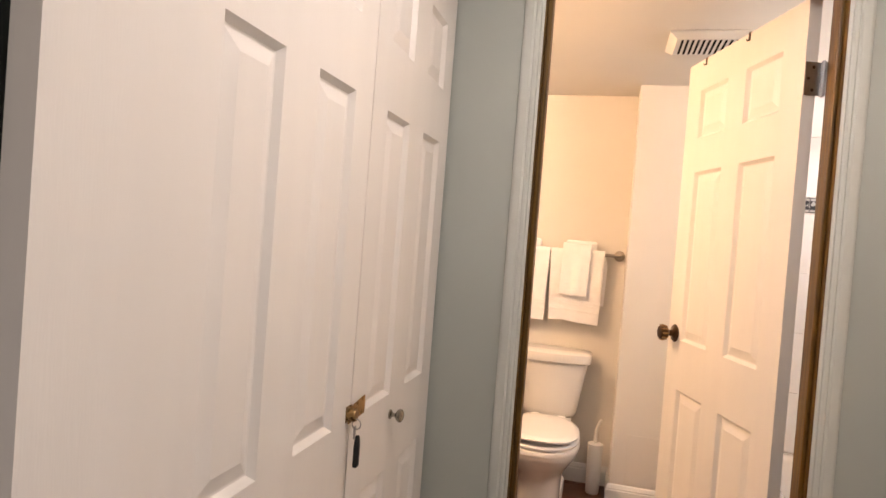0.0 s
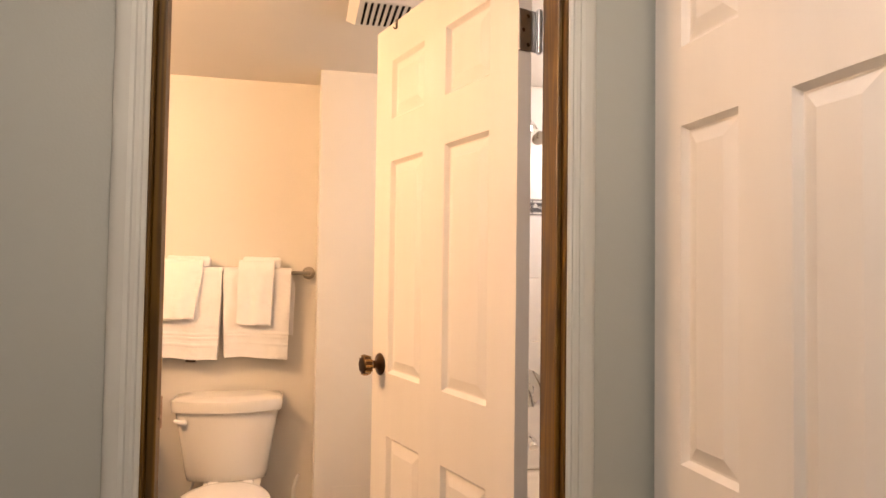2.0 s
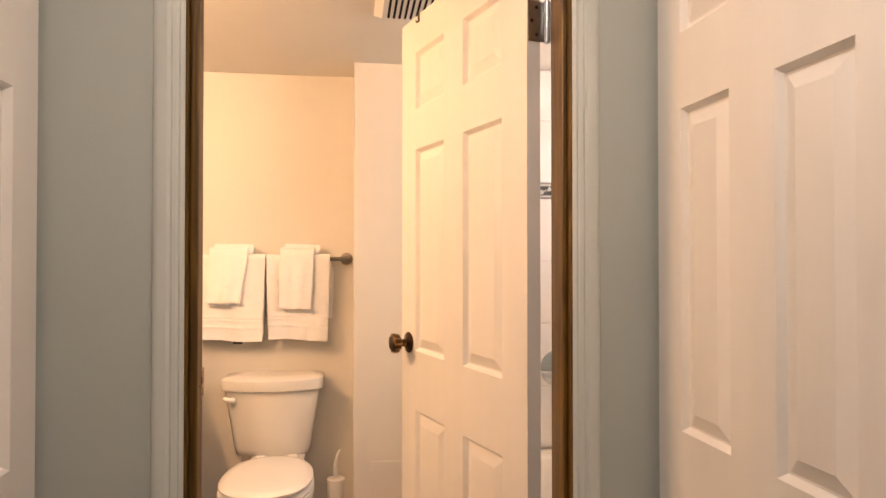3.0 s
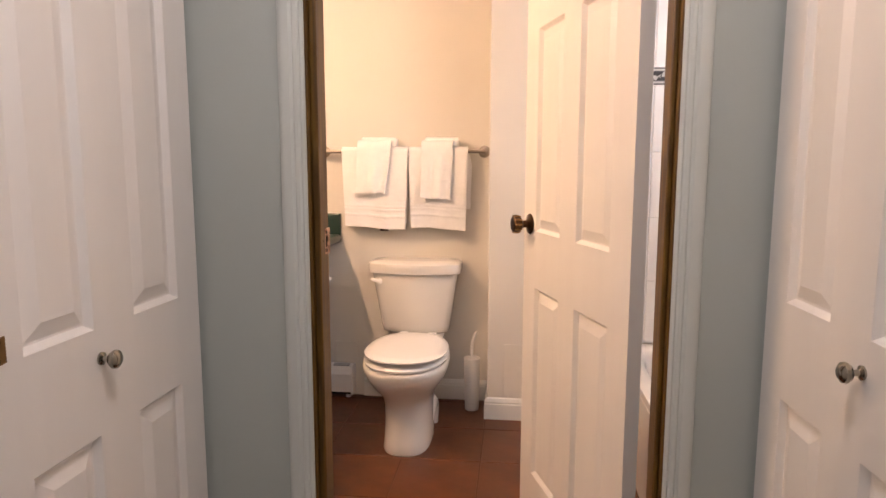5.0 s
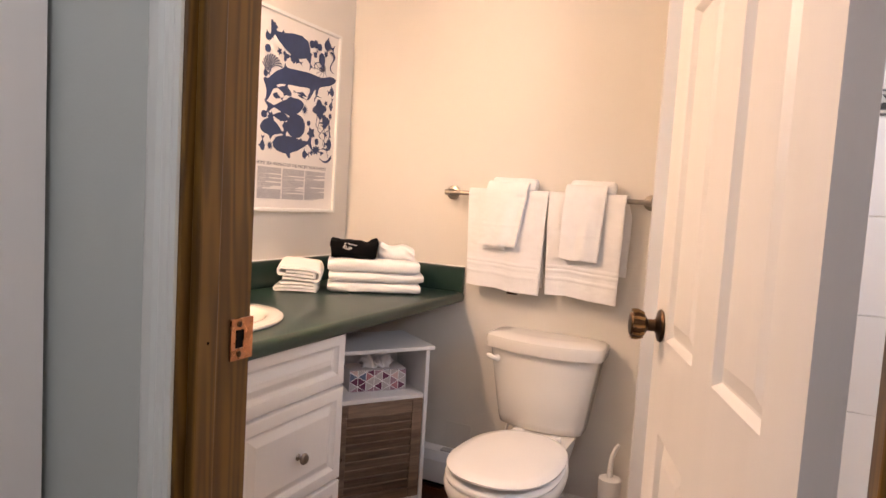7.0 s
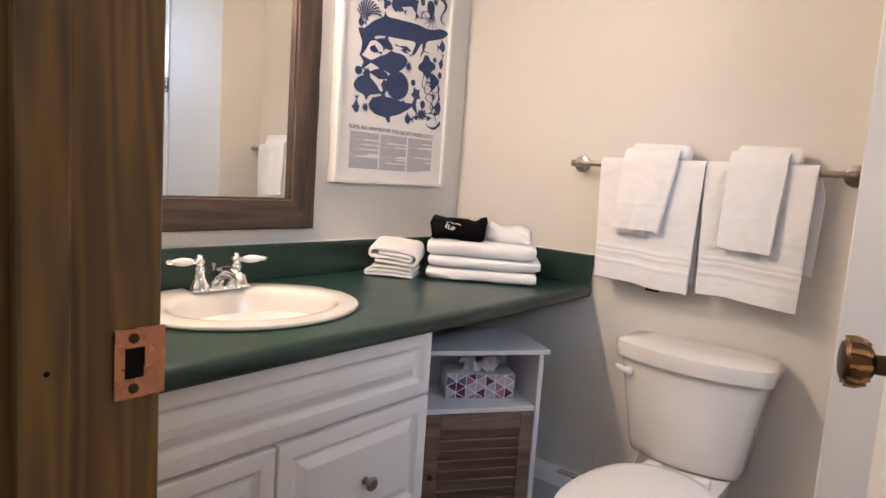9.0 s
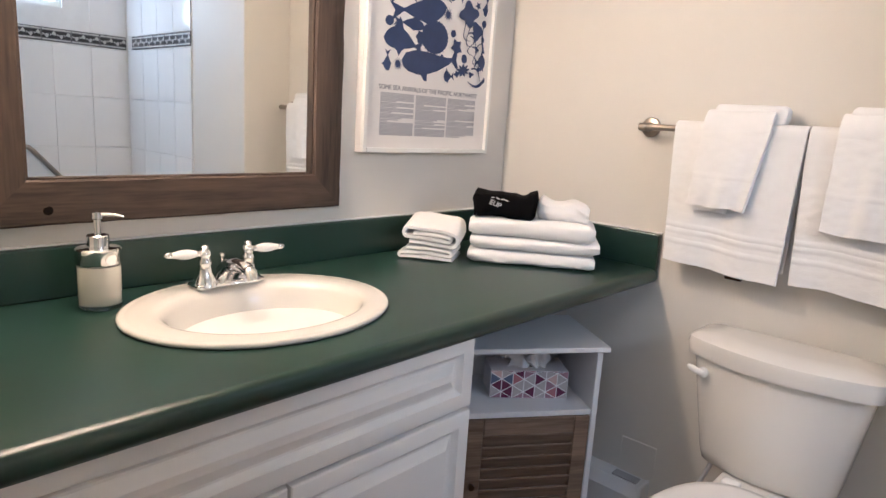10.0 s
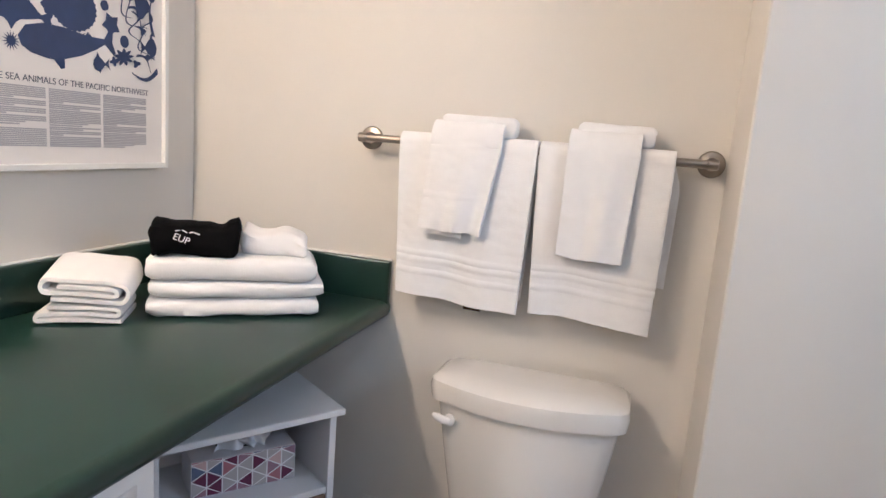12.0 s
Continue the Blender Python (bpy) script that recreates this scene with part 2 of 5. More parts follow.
def tube(points, radius, n=12, bm=None):
    """A round rod along points; radius may be one number or one for each point."""
    pts = [Vector(p) for p in points]
    rad = radius if isinstance(radius, (list, tuple)) else [radius] * len(pts)
    rings, up = [], Vector((0.13, 0.31, 0.94))
    for i, p in enumerate(pts):
        d = (pts[min(i + 1, len(pts) - 1)] - pts[max(i - 1, 0)]).normalized()
        u = d.cross(up).normalized()
        v = d.cross(u)
        rings.append([p + rad[i] * (math.cos(2 * math.pi * k / n) * u + math.sin(2 * math.pi * k / n) * v) for k in range(n)])
    made = loft(rings)
    return made if bm is None else join(bm, made)


def panelled(w, h, t, cols, rows, steps, both=True):
    """A slab of width w (x), thickness t (y from 0 to -t at the face) and height h with sunk, raised-field panels. steps: insets as (width, depth)."""
    xs = sorted({0, w, *[v for c in cols for v in c]})
    zs = sorted({0, h, *[v for r in rows for v in r]})
    bm = bmesh.new()
    front = [[bm.verts.new((x, -t, z)) for z in zs] for x in xs]
    back = [[bm.verts.new((x, 0, z)) for z in zs] for x in xs]
    panels = []
    for i in range(len(xs) - 1):
        for j in range(len(zs) - 1):
            f = bm.faces.new((front[i][j], front[i + 1][j], front[i + 1][j + 1], front[i][j + 1]))
            g = bm.faces.new((back[i][j], back[i][j + 1], back[i + 1][j + 1], back[i + 1][j]))
            if any(abs(xs[i] - c[0]) < 1e-6 for c in cols) and any(abs(zs[j] - r[0]) < 1e-6 for r in rows):
                panels.append(f)
                if both:
                    panels.append(g)
    for i in range(len(xs) - 1):
        for j in (0, len(zs) - 1):
            bm.faces.new((front[i][j], front[i + 1][j], back[i + 1][j], back[i][j]))
    for j in range(len(zs) - 1):
        for i in (0, len(xs) - 1):
            bm.faces.new((front[i][j], front[i][j + 1], back[i][j + 1], back[i][j]))
    bmesh.ops.recalc_face_normals(bm, faces=bm.faces)
    for width, depth in steps:
        bmesh.ops.inset_individual(bm, faces=panels, thickness=width, depth=depth, use_even_offset=True)
    return bm


def flat(points, thick=0.0006):
    """A thin sheet from an outline in x, z, its face towards -y."""
    bm = bmesh.new()
    a = [bm.verts.new((x, -thick, z)) for x, z in points]
    b = [bm.verts.new((x, 0, z)) for x, z in points]
    n = len(points)
    bm.faces.new(a)
    for i in range(n):
        bm.faces.new((a[i], a[(i + 1) % n], b[(i + 1) % n], b[i]))
    return bm


def lettering(text, size, parent, mat, m, name="lettering"):
    """Built-in font as a thin mesh under parent."""
    cu = bpy.data.curves.new("letters", "FONT")
    cu.body, cu.size, cu.extrude, cu.align_x = text, size, 0.0003, "CENTER"
    ob = bpy.data.objects.new("letters", cu)
    scene.collection.objects.link(ob)
    me = bpy.data.meshes.new_from_object(ob.evaluated_get(bpy.context.evaluated_depsgraph_get()))
    bpy.data.objects.remove(ob)
    me.materials.clear()
    me.materials.append(mat)
    t = new(name, me)
    t.parent = parent
    t.matrix_local = m
    return t


# ---- setting ----
# plan: hall runs along +y; door wall from Y_HALL to Y_BATH; bath room behind it
Y_HALL, Y_BATH, Y_BACK, Y_CHASE = 1.440, 1.558, 3.370, 3.122
X_LEFT, X_RIGHT, X_CHASE = -1.168, 1.62, 0.247
X_J0, X_J1 = -0.060, 0.676          # faces of the door jambs
X_HL, X_HR = -0.335, 0.885          # closet door lines
Z_BATH, Z_HALL = 2.195, 2.32
HEAD = 2.062


def wall(name, bm, mat, label):
    return solid(name, bm, mat, label, "wall", kind="structure")


wall("wall_door", box(X_HL - 0.5, X_J0 - 0.018, Y_HALL, Y_BATH, 0, Z_HALL), M_HALL_WALL, "pale grey-green painted wall beside the bathroom door")
wall("wall_door_hinge_side", box(X_J1 + 0.018, X_HR + 0.5, Y_HALL, Y_BATH, 0, Z_HALL), M_HALL_WALL, "pale grey-green painted wall on the hinge side of the bathroom door")
wall("wall_door_head", box(X_J0 - 0.018, X_J1 + 0.018, Y_HALL, Y_BATH, HEAD + 0.018, Z_HALL), M_HALL_WALL, "pale grey-green painted wall above the bathroom door")
wall("wall_bath_front_left", box(X_LEFT - 0.12, X_HL - 0.5, Y_HALL, Y_BATH, 0, Z_HALL), M_BATH_WALL, "cream painted bathroom wall beside the vanity")
wall("wall_bath_front_right", box(X_HR + 0.5, X_RIGHT + 0.12, Y_HALL, Y_BATH, 0, Z_HALL), M_BATH_WALL, "cream painted bathroom wall at the foot of the bath")
wall("wall_bath_left", box(X_LEFT - 0.12, X_LEFT, Y_BATH, Y_BACK + 0.12, 0, Z_HALL), M_BATH_WALL, "off-white painted wall behind the vanity")
wall("wall_bath_back", box(X_LEFT, X_CHASE, Y_BACK, Y_BACK + 0.12, 0, Z_HALL), M_BATH_WALL, "cream painted wall behind the toilet")
wall("wall_chase", box(X_CHASE, X_RIGHT + 0.12, Y_CHASE, Y_BACK + 0.12, 0, Z_HALL, 0.004), M_BATH_WALL, "painted pipe chase standing proud of the back wall")
bm = bmesh.new()
WY0, WY1, WZ0, WZ1 = 1.95, 2.77, 1.775, 2.12
box(X_RIGHT, X_RIGHT + 0.12, Y_BATH, Y_CHASE, 0, WZ0, bm=bm)
box(X_RIGHT, X_RIGHT + 0.12, Y_BATH, Y_CHASE, WZ1, Z_HALL, bm=bm)
box(X_RIGHT, X_RIGHT + 0.12, Y_BATH, WY0, WZ0, WZ1, bm=bm)
box(X_RIGHT, X_RIGHT + 0.12, WY1, Y_CHASE, WZ0, WZ1, bm=bm)
wall("wall_bath_right", bm, M_BATH_WALL, "painted bathroom wall with a small high window over the bath")
solid("ceiling_bath", box(X_LEFT - 0.12, X_RIGHT + 0.12, Y_BATH - 0.004, Y_BACK + 0.12, Z_BATH, Z_BATH + 0.12), M_CEILING, "matt off-white bathroom ceiling", "ceiling", kind="structure")

# hall and the room behind the walker
HX0, HX1, HY0 = -1.7, 2.3, -3.5
wall("wall_closet_left", box(X_HL - 0.10, X_HL - 0.02, -0.75, 0.10, 0, Z_HALL), M_TAUPE, "taupe painted wall at the end of the closet")
wall("wall_closet_right", box(X_HR + 0.02, X_HR + 0.10, -0.75, 0.10, 0, Z_HALL), M_HALL_WALL, "grey painted wall at the end of the closet")
wall("wall_closet_left_inside", box(X_HL - 0.62, X_HL - 0.5, -0.75, Y_HALL, 0, Z_HALL), M_HALL_WALL, "plain inner wall of the closet")
wall("wall_closet_right_inside", box(X_HR + 0.5, X_HR + 0.62, -0.75, Y_HALL, 0, Z_HALL), M_HALL_WALL, "plain inner wall of the closet")
wall("wall_closet_left_head", box(X_HL - 0.10, X_HL - 0.02, 0.10, Y_HALL, 2.045, Z_HALL), M_HALL_WALL, "grey painted wall above the closet doors")
wall("wall_closet_right_head", box(X_HR + 0.02, X_HR + 0.10, 0.10, Y_HALL, 2.045, Z_HALL), M_HALL_WALL, "grey painted wall above the closet doors")
wall("wall_room_left", box(HX0 - 0.12, HX0, HY0, -0.75, 0, Z_HALL), M_HALL_WALL, "grey-green painted wall of the room behind")
bm = bmesh.new()
box(HX1, HX1 + 0.12, HY0, -2.85, 0, Z_HALL, bm=bm)
box(HX1, HX1 + 0.12, -1.45, -0.75, 0, Z_HALL, bm=bm)
box(HX1, HX1 + 0.12, -2.85, -1.45, 0, 0.85, bm=bm)
box(HX1, HX1 + 0.12, -2.85, -1.45, 2.15, Z_HALL, bm=bm)
wall("wall_room_right", bm, M_HALL_WALL, "grey-green painted wall with a wide window opening")
wall("wall_room_return_left", box(HX0 - 0.12, X_HL - 0.10, -0.75, -0.63, 0, Z_HALL), M_HALL_WALL, "grey-green painted return wall")
wall("wall_room_return_right", box(X_HR + 0.10, HX1 + 0.12, -0.75, -0.63, 0, Z_HALL), M_HALL_WALL, "grey-green painted return wall")
wall("wall_room_back", box(HX0 - 0.12, HX1 + 0.12, HY0 - 0.12, HY0, 0, Z_HALL), M_HALL_WALL, "grey-green painted end wall of the room behind")
solid("ceiling_hall", box(HX0 - 0.12, HX1 + 0.12, HY0 - 0.12, Y_BATH - 0.006, Z_HALL, Z_HALL + 0.12), M_CEILING, "matt off-white hall ceiling", "ceiling", kind="structure")
solid("floor_hall", box(HX0 - 0.12, HX1 + 0.12, HY0 - 0.12, Y_HALL + 0.055, -0.10, 0.0), M_HALL_FLOOR, "plain beige carpeted hall floor", "floor", kind="structure")

# tiled bathroom floor: grout bed and single tiles
floor_bath = solid("floor_bath", box(X_LEFT - 0.12, X_RIGHT + 0.12, Y_HALL + 0.055, Y_BACK + 0.12, -0.10, -0.004), M_GROUT, "red-brown ceramic tile floor with dark joints", "floor", kind="structure")

# jambs, stops and casings of the bathroom door
frame_door = thing("door_1", Matrix.Identity(4), "brown stained wooden door frame with white hall casing", "door frame", kind="structure")
JB0, JB1 = Y_HALL - 0.004, Y_BATH + 0.004
part("latch_jamb", box(X_J0 - 0.018, X_J0, JB0, JB1, 0, HEAD, 0.002), M_OAK, frame_door, "brown stained jamb")
part("hinge_jamb", box(X_J1, X_J1 + 0.018, JB0, JB1, 0, HEAD, 0.002), M_OAK, frame_door, "brown stained jamb")
part("head_jamb", box(X_J0 - 0.018, X_J1 + 0.018, JB0, JB1, HEAD, HEAD + 0.018, 0.002), M_OAK, frame_door, "brown stained head jamb")
for nm, x0, x1 in (("stop", X_J0, X_J0 + 0.016), ("stop", X_J1 - 0.011, X_J1)):
    part(nm, box(x0, x1, Y_HALL + 0.012, Y_HALL + 0.047, 0, HEAD - 0.011, 0.003, 2), M_OAK, frame_door)
part("stop", box(X_J0, X_J1, Y_HALL + 0.012, Y_HALL + 0.047, HEAD - 0.011, HEAD, 0.003, 2), M_OAK, frame_door)


def casing(x_in, x_out):
    """A white moulded casing standing along z; its inner edge is thin, with two beads."""
    prof = [(0.0, 0.0), (0.0, 0.009), (0.006, 0.012), (0.010, 0.010), (0.014, 0.013), (0.020, 0.0135), (0.024, 0.011), (0.030, 0.015), (0.044, 0.014), (0.053, 0.010), (0.056, 0.006), (0.056, 0.0)]
    s = 1 if x_out > x_in else -1
    return loft([[(x_in + s * u, Y_HALL - d, z) for u, d in prof] for z in (0.0, HEAD + 0.06)])


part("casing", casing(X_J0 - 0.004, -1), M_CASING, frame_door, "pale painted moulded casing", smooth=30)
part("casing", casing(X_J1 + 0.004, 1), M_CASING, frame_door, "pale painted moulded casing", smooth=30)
part("head_casing", box(X_J0 - 0.06, X_J1 + 0.06, Y_HALL - 0.015, Y_HALL, HEAD + 0.061, HEAD + 0.118, 0.004), M_TRIM, frame_door, "white painted casing")
part("nail_hole", turned([(0.0022, 0), (0.0016, 0.0004), (0.0003, 0.0004)], 10, Matrix.Translation((X_J0 + 0.0161, 1.470, 1.060)) @ pose(0, 0, 0, 0, 90, 0)), M_RECESS_SHADE, frame_door, "small dark nail hole")
# strike plate with its latch hole
bm = bmesh.new()
sy0, sy1, sz = Y_HALL + 0.083, Y_BATH + 0.006, 1.052
for a in ((sy0, sy0 + 0.008, sz - 0.029, sz + 0.029), (sy0 + 0.024, sy1, sz - 0.029, sz + 0.029), (sy0 + 0.008, sy0 + 0.024, sz + 0.013, sz + 0.029), (sy0 + 0.008, sy0 + 0.024, sz - 0.029, sz - 0.013)):
    box(X_J0 + 0.0005, X_J0 + 0.003, *a, bm=bm)
plate = part("strike_plate", bm, M_COPPER, frame_door, "copper-coloured strike plate")
part("latch_hole", box(X_J0 + 0.0003, X_J0 + 0.0012, sy0 + 0.008, sy0 + 0.024, sz - 0.013, sz + 0.013), M_RECESS_SHADE, plate)
for dz in (-0.021, 0.021):
    part("screw", turned([(0.0042, 0), (0.0042, 0.001), (0.003, 0.0016)], 12, Matrix.Translation((X_J0 + 0.003, sy0 + 0.015, sz + dz)) @ pose(0, 0, 0, 0, 90, 0)), M_BRASS_DARK, plate, smooth=30)


def baseboard(name, pts, h=0.105):
    """A stepped white baseboard along a line on the floor; the room lies to its left."""
    bm = bmesh.new()
    prof = [(0, 0), (0.014, 0), (0.014, h * 0.70), (0.010, h * 0.74), (0.012, h * 0.80), (0.006, h * 0.95), (0, h)]
    rings = []
    P = [Vector((*p, 0)) for p in pts]
    for i, p in enumerate(P):
        d0 = (P[i] - P[i - 1]).normalized() if i else (P[1] - P[0]).normalized()
        d1 = (P[i + 1] - P[i]).normalized() if i < len(P) - 1 else d0
        n0, n1 = Vector((-d0.y, d0.x, 0)), Vector((-d1.y, d1.x, 0))
        n = (n0 + n1) / (1 + n0.dot(n1))
        rings.append([p + n * u + Vector((0, 0, z)) for u, z in prof])
    return solid(name, loft(rings), M_TRIM, "white painted stepped baseboard", "baseboard", kind="structure")


baseboard("baseboard_back", [(0.80, Y_CHASE), (X_CHASE, Y_CHASE), (X_CHASE, Y_BACK), (-0.42, Y_BACK)], 0.108)

# bath window
win = thing("window_1", Matrix.Identity(4), "small high white-framed window over the bath", "window", kind="structure")
for a in ((WY0, WY1, WZ0, WZ0 + 0.03), (WY0, WY1, WZ1 - 0.03, WZ1), (WY0, WY0 + 0.03, WZ0 + 0.03, WZ1 - 0.03), (WY1 - 0.03, WY1, WZ0 + 0.03, WZ1 - 0.03)):
    part("window_frame", box(X_RIGHT + 0.02, X_RIGHT + 0.07, *a, 0.003), M_TRIM, win)
pane = part("pane", box(X_RIGHT + 0.045, X_RIGHT + 0.05, WY0 + 0.03, WY1 - 0.03, WZ0 + 0.03, WZ1 - 0.03), M_PANE, win)
pane.visible_shadow = False
solid("backdrop", box(X_RIGHT + 0.6, X_RIGHT + 0.62, 0.5, 4.2, 1.0, 3.4), M_SKYGLOW, "bright pale sky outside the bath window", "backdrop", kind="structure")

# ---- doors ----
DOOR_STEPS = ((0.0025, -0.003), (0.007, -0.0085), (0.004, 0.0), (0.026, 0.009))
LEAF_H = 2.005


def knob_round(parent, m, mat, r=0.016):
    bm = turned([(0.011, 0), (0.011, 0.003), (0.005, 0.006), (0.0045, 0.014), (r * 0.75, 0.018), (r, 0.024), (r * 0.95, 0.029), (r * 0.6, 0.033), (0.001, 0.034)], 20)
    ob = part("knob", bm, mat, parent, "polished metal knob", smooth=40)
    ob.matrix_local = m
    return ob


def bifold_leaf(m, label, knob_at, extra=0.0, rows=((0.20, 0.775), (0.957, 1.571), (1.716, 1.89))):
    """One hollow-core six-panel leaf, 0.58 m wide."""
    leaf = thing("closet_door", m, label, "closet door", "bifold closet doors")
    bm = panelled(0.576 + extra, LEAF_H, 0.034, ((extra + 0.083, extra + 0.233), (extra + 0.343, extra + 0.493)), rows, DOOR_STEPS)
    part("leaf", bm, M_DOOR, leaf)
    if knob_at:
        knob_round(leaf, Matrix.Translation((knob_at[0], -0.034, knob_at[1])) @ pose(0, 0, 0, 90), M_KNOB)
    return leaf


# local x runs from the door wall towards the walker
LEFT_A = "closed white six-panel bifold closet leaf with a small dark nickel knob"
LEFT_B = "closed white six-panel bifold closet leaf"
LEFT_ROWS = ((0.20, 0.757), (0.937, 1.570), (1.712, 1.89))
# the leaves face the hall: left ones towards +x, right ones towards -x
bifold_leaf(Matrix.Translation((X_HL - 0.012, 0.852, 0.018)) @ pose(0, 0, 0, 0, 0, 90), LEFT_A, (0.246, 0.885), 0.0, LEFT_ROWS)
bifold_leaf(Matrix.Translation((X_HL - 0.012, 0.106, 0.018)) @ pose(0, 0, 0, 0, 0, 90), LEFT_B, None, 0.166, LEFT_ROWS)
bifold_leaf(Matrix.Translation((X_HR + 0.008, 1.428, 0.018)) @ pose(0, 0, 0, 0, 0, -88.0), LEFT_A, (0.330, 0.906))
bifold_leaf(Matrix.Translation((X_HR + 0.030, 0.848, 0.018)) @ pose(0, 0, 0, 0, 0, -92.0), LEFT_B, None)
for x0, x1 in ((X_HR - 0.0, X_HR + 0.095),):
    solid("trim_closet", box(x0, x1, 0.104, 0.2712, 0, 2.044), M_DOOR, "white painted closet jamb board", "trim", kind="structure")

# brass hasp lock with a key and a black fob on the left closet
LX = X_HL + 0.022
lock = thing("closet_lock", Matrix.Translation((LX, 0.850, 0.968)), "small brass hasp lock with a hanging key and black fob", "lock")
part("lock_plate", box(0, 0.003, -0.024, 0.002, -0.014, 0.018, 0.001), M_BRASS, lock)
part("lock_body", turned([(0.013, 0), (0.013, 0.012), (0.011, 0.015), (0.001, 0.0155)], 20, Matrix.Translation((0.003, -0.010, 0.0)) @ pose(0, 0, 0, 0, 90, 0)), M_BRASS, lock, "round brass lock barrel", smooth=40)
hasp = part("hasp", loft([[(0.004, -0.020, -0.016), (0.004, -0.020, 0.014), (0.0065, -0.020, 0.014), (0.0065, -0.020, -0.016)], [(0.012, 0.040, -0.006), (0.012, 0.040, 0.030), (0.0145, 0.040, 0.030), (0.0145, 0.040, -0.006)]]), M_BRASS, lock, "bent brass hasp flap")
part("key_ring", tube([(0.020 + 0.009 * math.cos(a), -0.012, -0.016 + 0.010 * math.sin(a)) for a in (2 * math.pi * k / 16 for k in range(17))], 0.0013, 6), M_STEEL, lock, "steel key ring", smooth=60)
key = part("key", box(0.016, 0.0185, -0.017, -0.007, -0.046, -0.020, 0.001), M_STEEL, lock, "steel key")
part("fob", loft([oval(0.024, -0.012, z, r, r2, r2, 16, 3) for z, r, r2 in ((-0.100, 0.003, 0.006), (-0.098, 0.005, 0.009), (-0.060, 0.005, 0.0095), (-0.044, 0.004, 0.007), (-0.038, 0.003, 0.004))]), M_BLACK, key, "black leather fob", smooth=50)

# bathroom door, open, six panels
DOOR_A = 108.2
door = thing("bathroom_door", Matrix.Translation((X_J1 - 0.0195, Y_BATH + 0.012, 0.012)) @ pose(0, 0, 0, 0, 0, DOOR_A), "open white six-panel hollow-core bathroom door", "door")
DW, DT = 0.712, 0.035
# local x from hinge to latch; the hall face is at +y
bm = panelled(DW, 2.03, DT, ((0.105, 0.300), (0.412, 0.607)), ((0.21, 0.828), (1.008, 1.622), (1.745, 1.92)), DOOR_STEPS)
bm.transform(Matrix.Translation((0.004, DT, 0)))
part("leaf", bm, M_DOOR, door)


def door_knob(parent, m):
    ob = part("door_knob", turned([(0.031, 0), (0.033, 0.003), (0.030, 0.007), (0.016, 0.011), (0.012, 0.014), (0.0115, 0.028), (0.017, 0.031), (0.0235, 0.036), (0.0265, 0.046), (0.0265, 0.056), (0.0215, 0.061), (0.010, 0.063), (0.001, 0.063)], 28), M_BRASS_DARK, parent, "aged dark brass door knob", smooth=35)
    ob.matrix_local = m
    for k in range(10):
        a = 2 * math.pi * k / 10
        rib = part("rib", tube([(0.0235 * math.cos(a), 0.0235 * math.sin(a), 0.036), (0.0275 * math.cos(a), 0.0275 * math.sin(a), 0.047), (0.0265 * math.cos(a), 0.0265 * math.sin(a), 0.058)], 0.0035, 6), M_BRASS, ob, smooth=40)
    return ob


KX, KZ = DW - 0.055, 1.028
door_knob(door, Matrix.Translation((KX, DT, KZ)) @ pose(0, 0, 0, -90))
door_knob(door, Matrix.Translation((KX, 0, KZ)) @ pose(0, 0, 0, 90))
part("latch_plate", box(DW + 0.002, DW + 0.0055, 0.006, 0.030, KZ - 0.028, KZ + 0.028), M_BRASS, door, "brass latch plate")
for hz in (1.772, 0.25):
    hinge = part("hinge", turned([(0.0035, -0.004), (0.0065, -0.001), (0.0065, 0.029), (0.0058, 0.0295), (0.0058, 0.0305), (0.0065, 0.031), (0.0065, 0.058), (0.0058, 0.0585), (0.0058, 0.0595), (0.0065, 0.060), (0.0065, 0.090), (0.0035, 0.093)], 14, Matrix.Translation((-0.004, -0.013, hz))), M_STEEL, door, "steel butt hinge", smooth=40)
    part("hinge_leaf", box(0.0005, 0.0038, -0.010, 0.0345, hz, hz + 0.089, 0.0006), M_STEEL, hinge)
    part("jamb_leaf", box(-0.010, 0.002, -0.0185, -0.016, hz, hz + 0.089), M_STEEL, hinge)
    for ky, kz in ((0.012, 0.014), (0.024, 0.044), (0.012, 0.075)):
        part("screw", turned([(0.0045, 0), (0.0035, 0.0012)], 10, Matrix.Translation((0.0005, ky, hz + kz)) @ pose(0, 0, 0, 0, -90, 0)), M_BRASS_DARK, hinge)
# two thin hooks hung over the door's top edge
for hx in (0.30, 0.585):
    hook = thing("over_door_hook", door.matrix_world @ Matrix.Translation((hx, 0, 2.03)), "thin dark steel hook over the door's top", "hook", "hooks on the bathroom door")
    bm = box(-0.005, 0.005, -0.002, DT + 0.002, 0.0005, 0.0025)
    box(-0.005, 0.005, DT + 0.0005, DT + 0.0025, -0.024, 0.0025, bm=bm)
    part("strap", bm, M_BRASS_DARK, hook)
    part("bend", tube([(0, DT + 0.003, -0.022), (0, DT + 0.008, -0.026), (0, DT + 0.011, -0.020)], 0.002, 8), M_BRASS_DARK, hook, smooth=40)

# flush ceiling lamp of the hall
hl = thing("hall_ceiling_light", Matrix.Translation((0.34, 0.58, Z_HALL)), "round flush ceiling light with a white glass shade", "ceiling light")
part("base", turned([(0.17, 0), (0.17, -0.022), (0.16, -0.026)], 36), M_TRIM, hl, smooth=40)
part("shade", turned([(0.155, -0.0265), (0.150, -0.045), (0.12, -0.070), (0.06, -0.085), (0.001, -0.088)], 36), M_HALL_GLOBE, hl, "white glass shade", smooth=60)

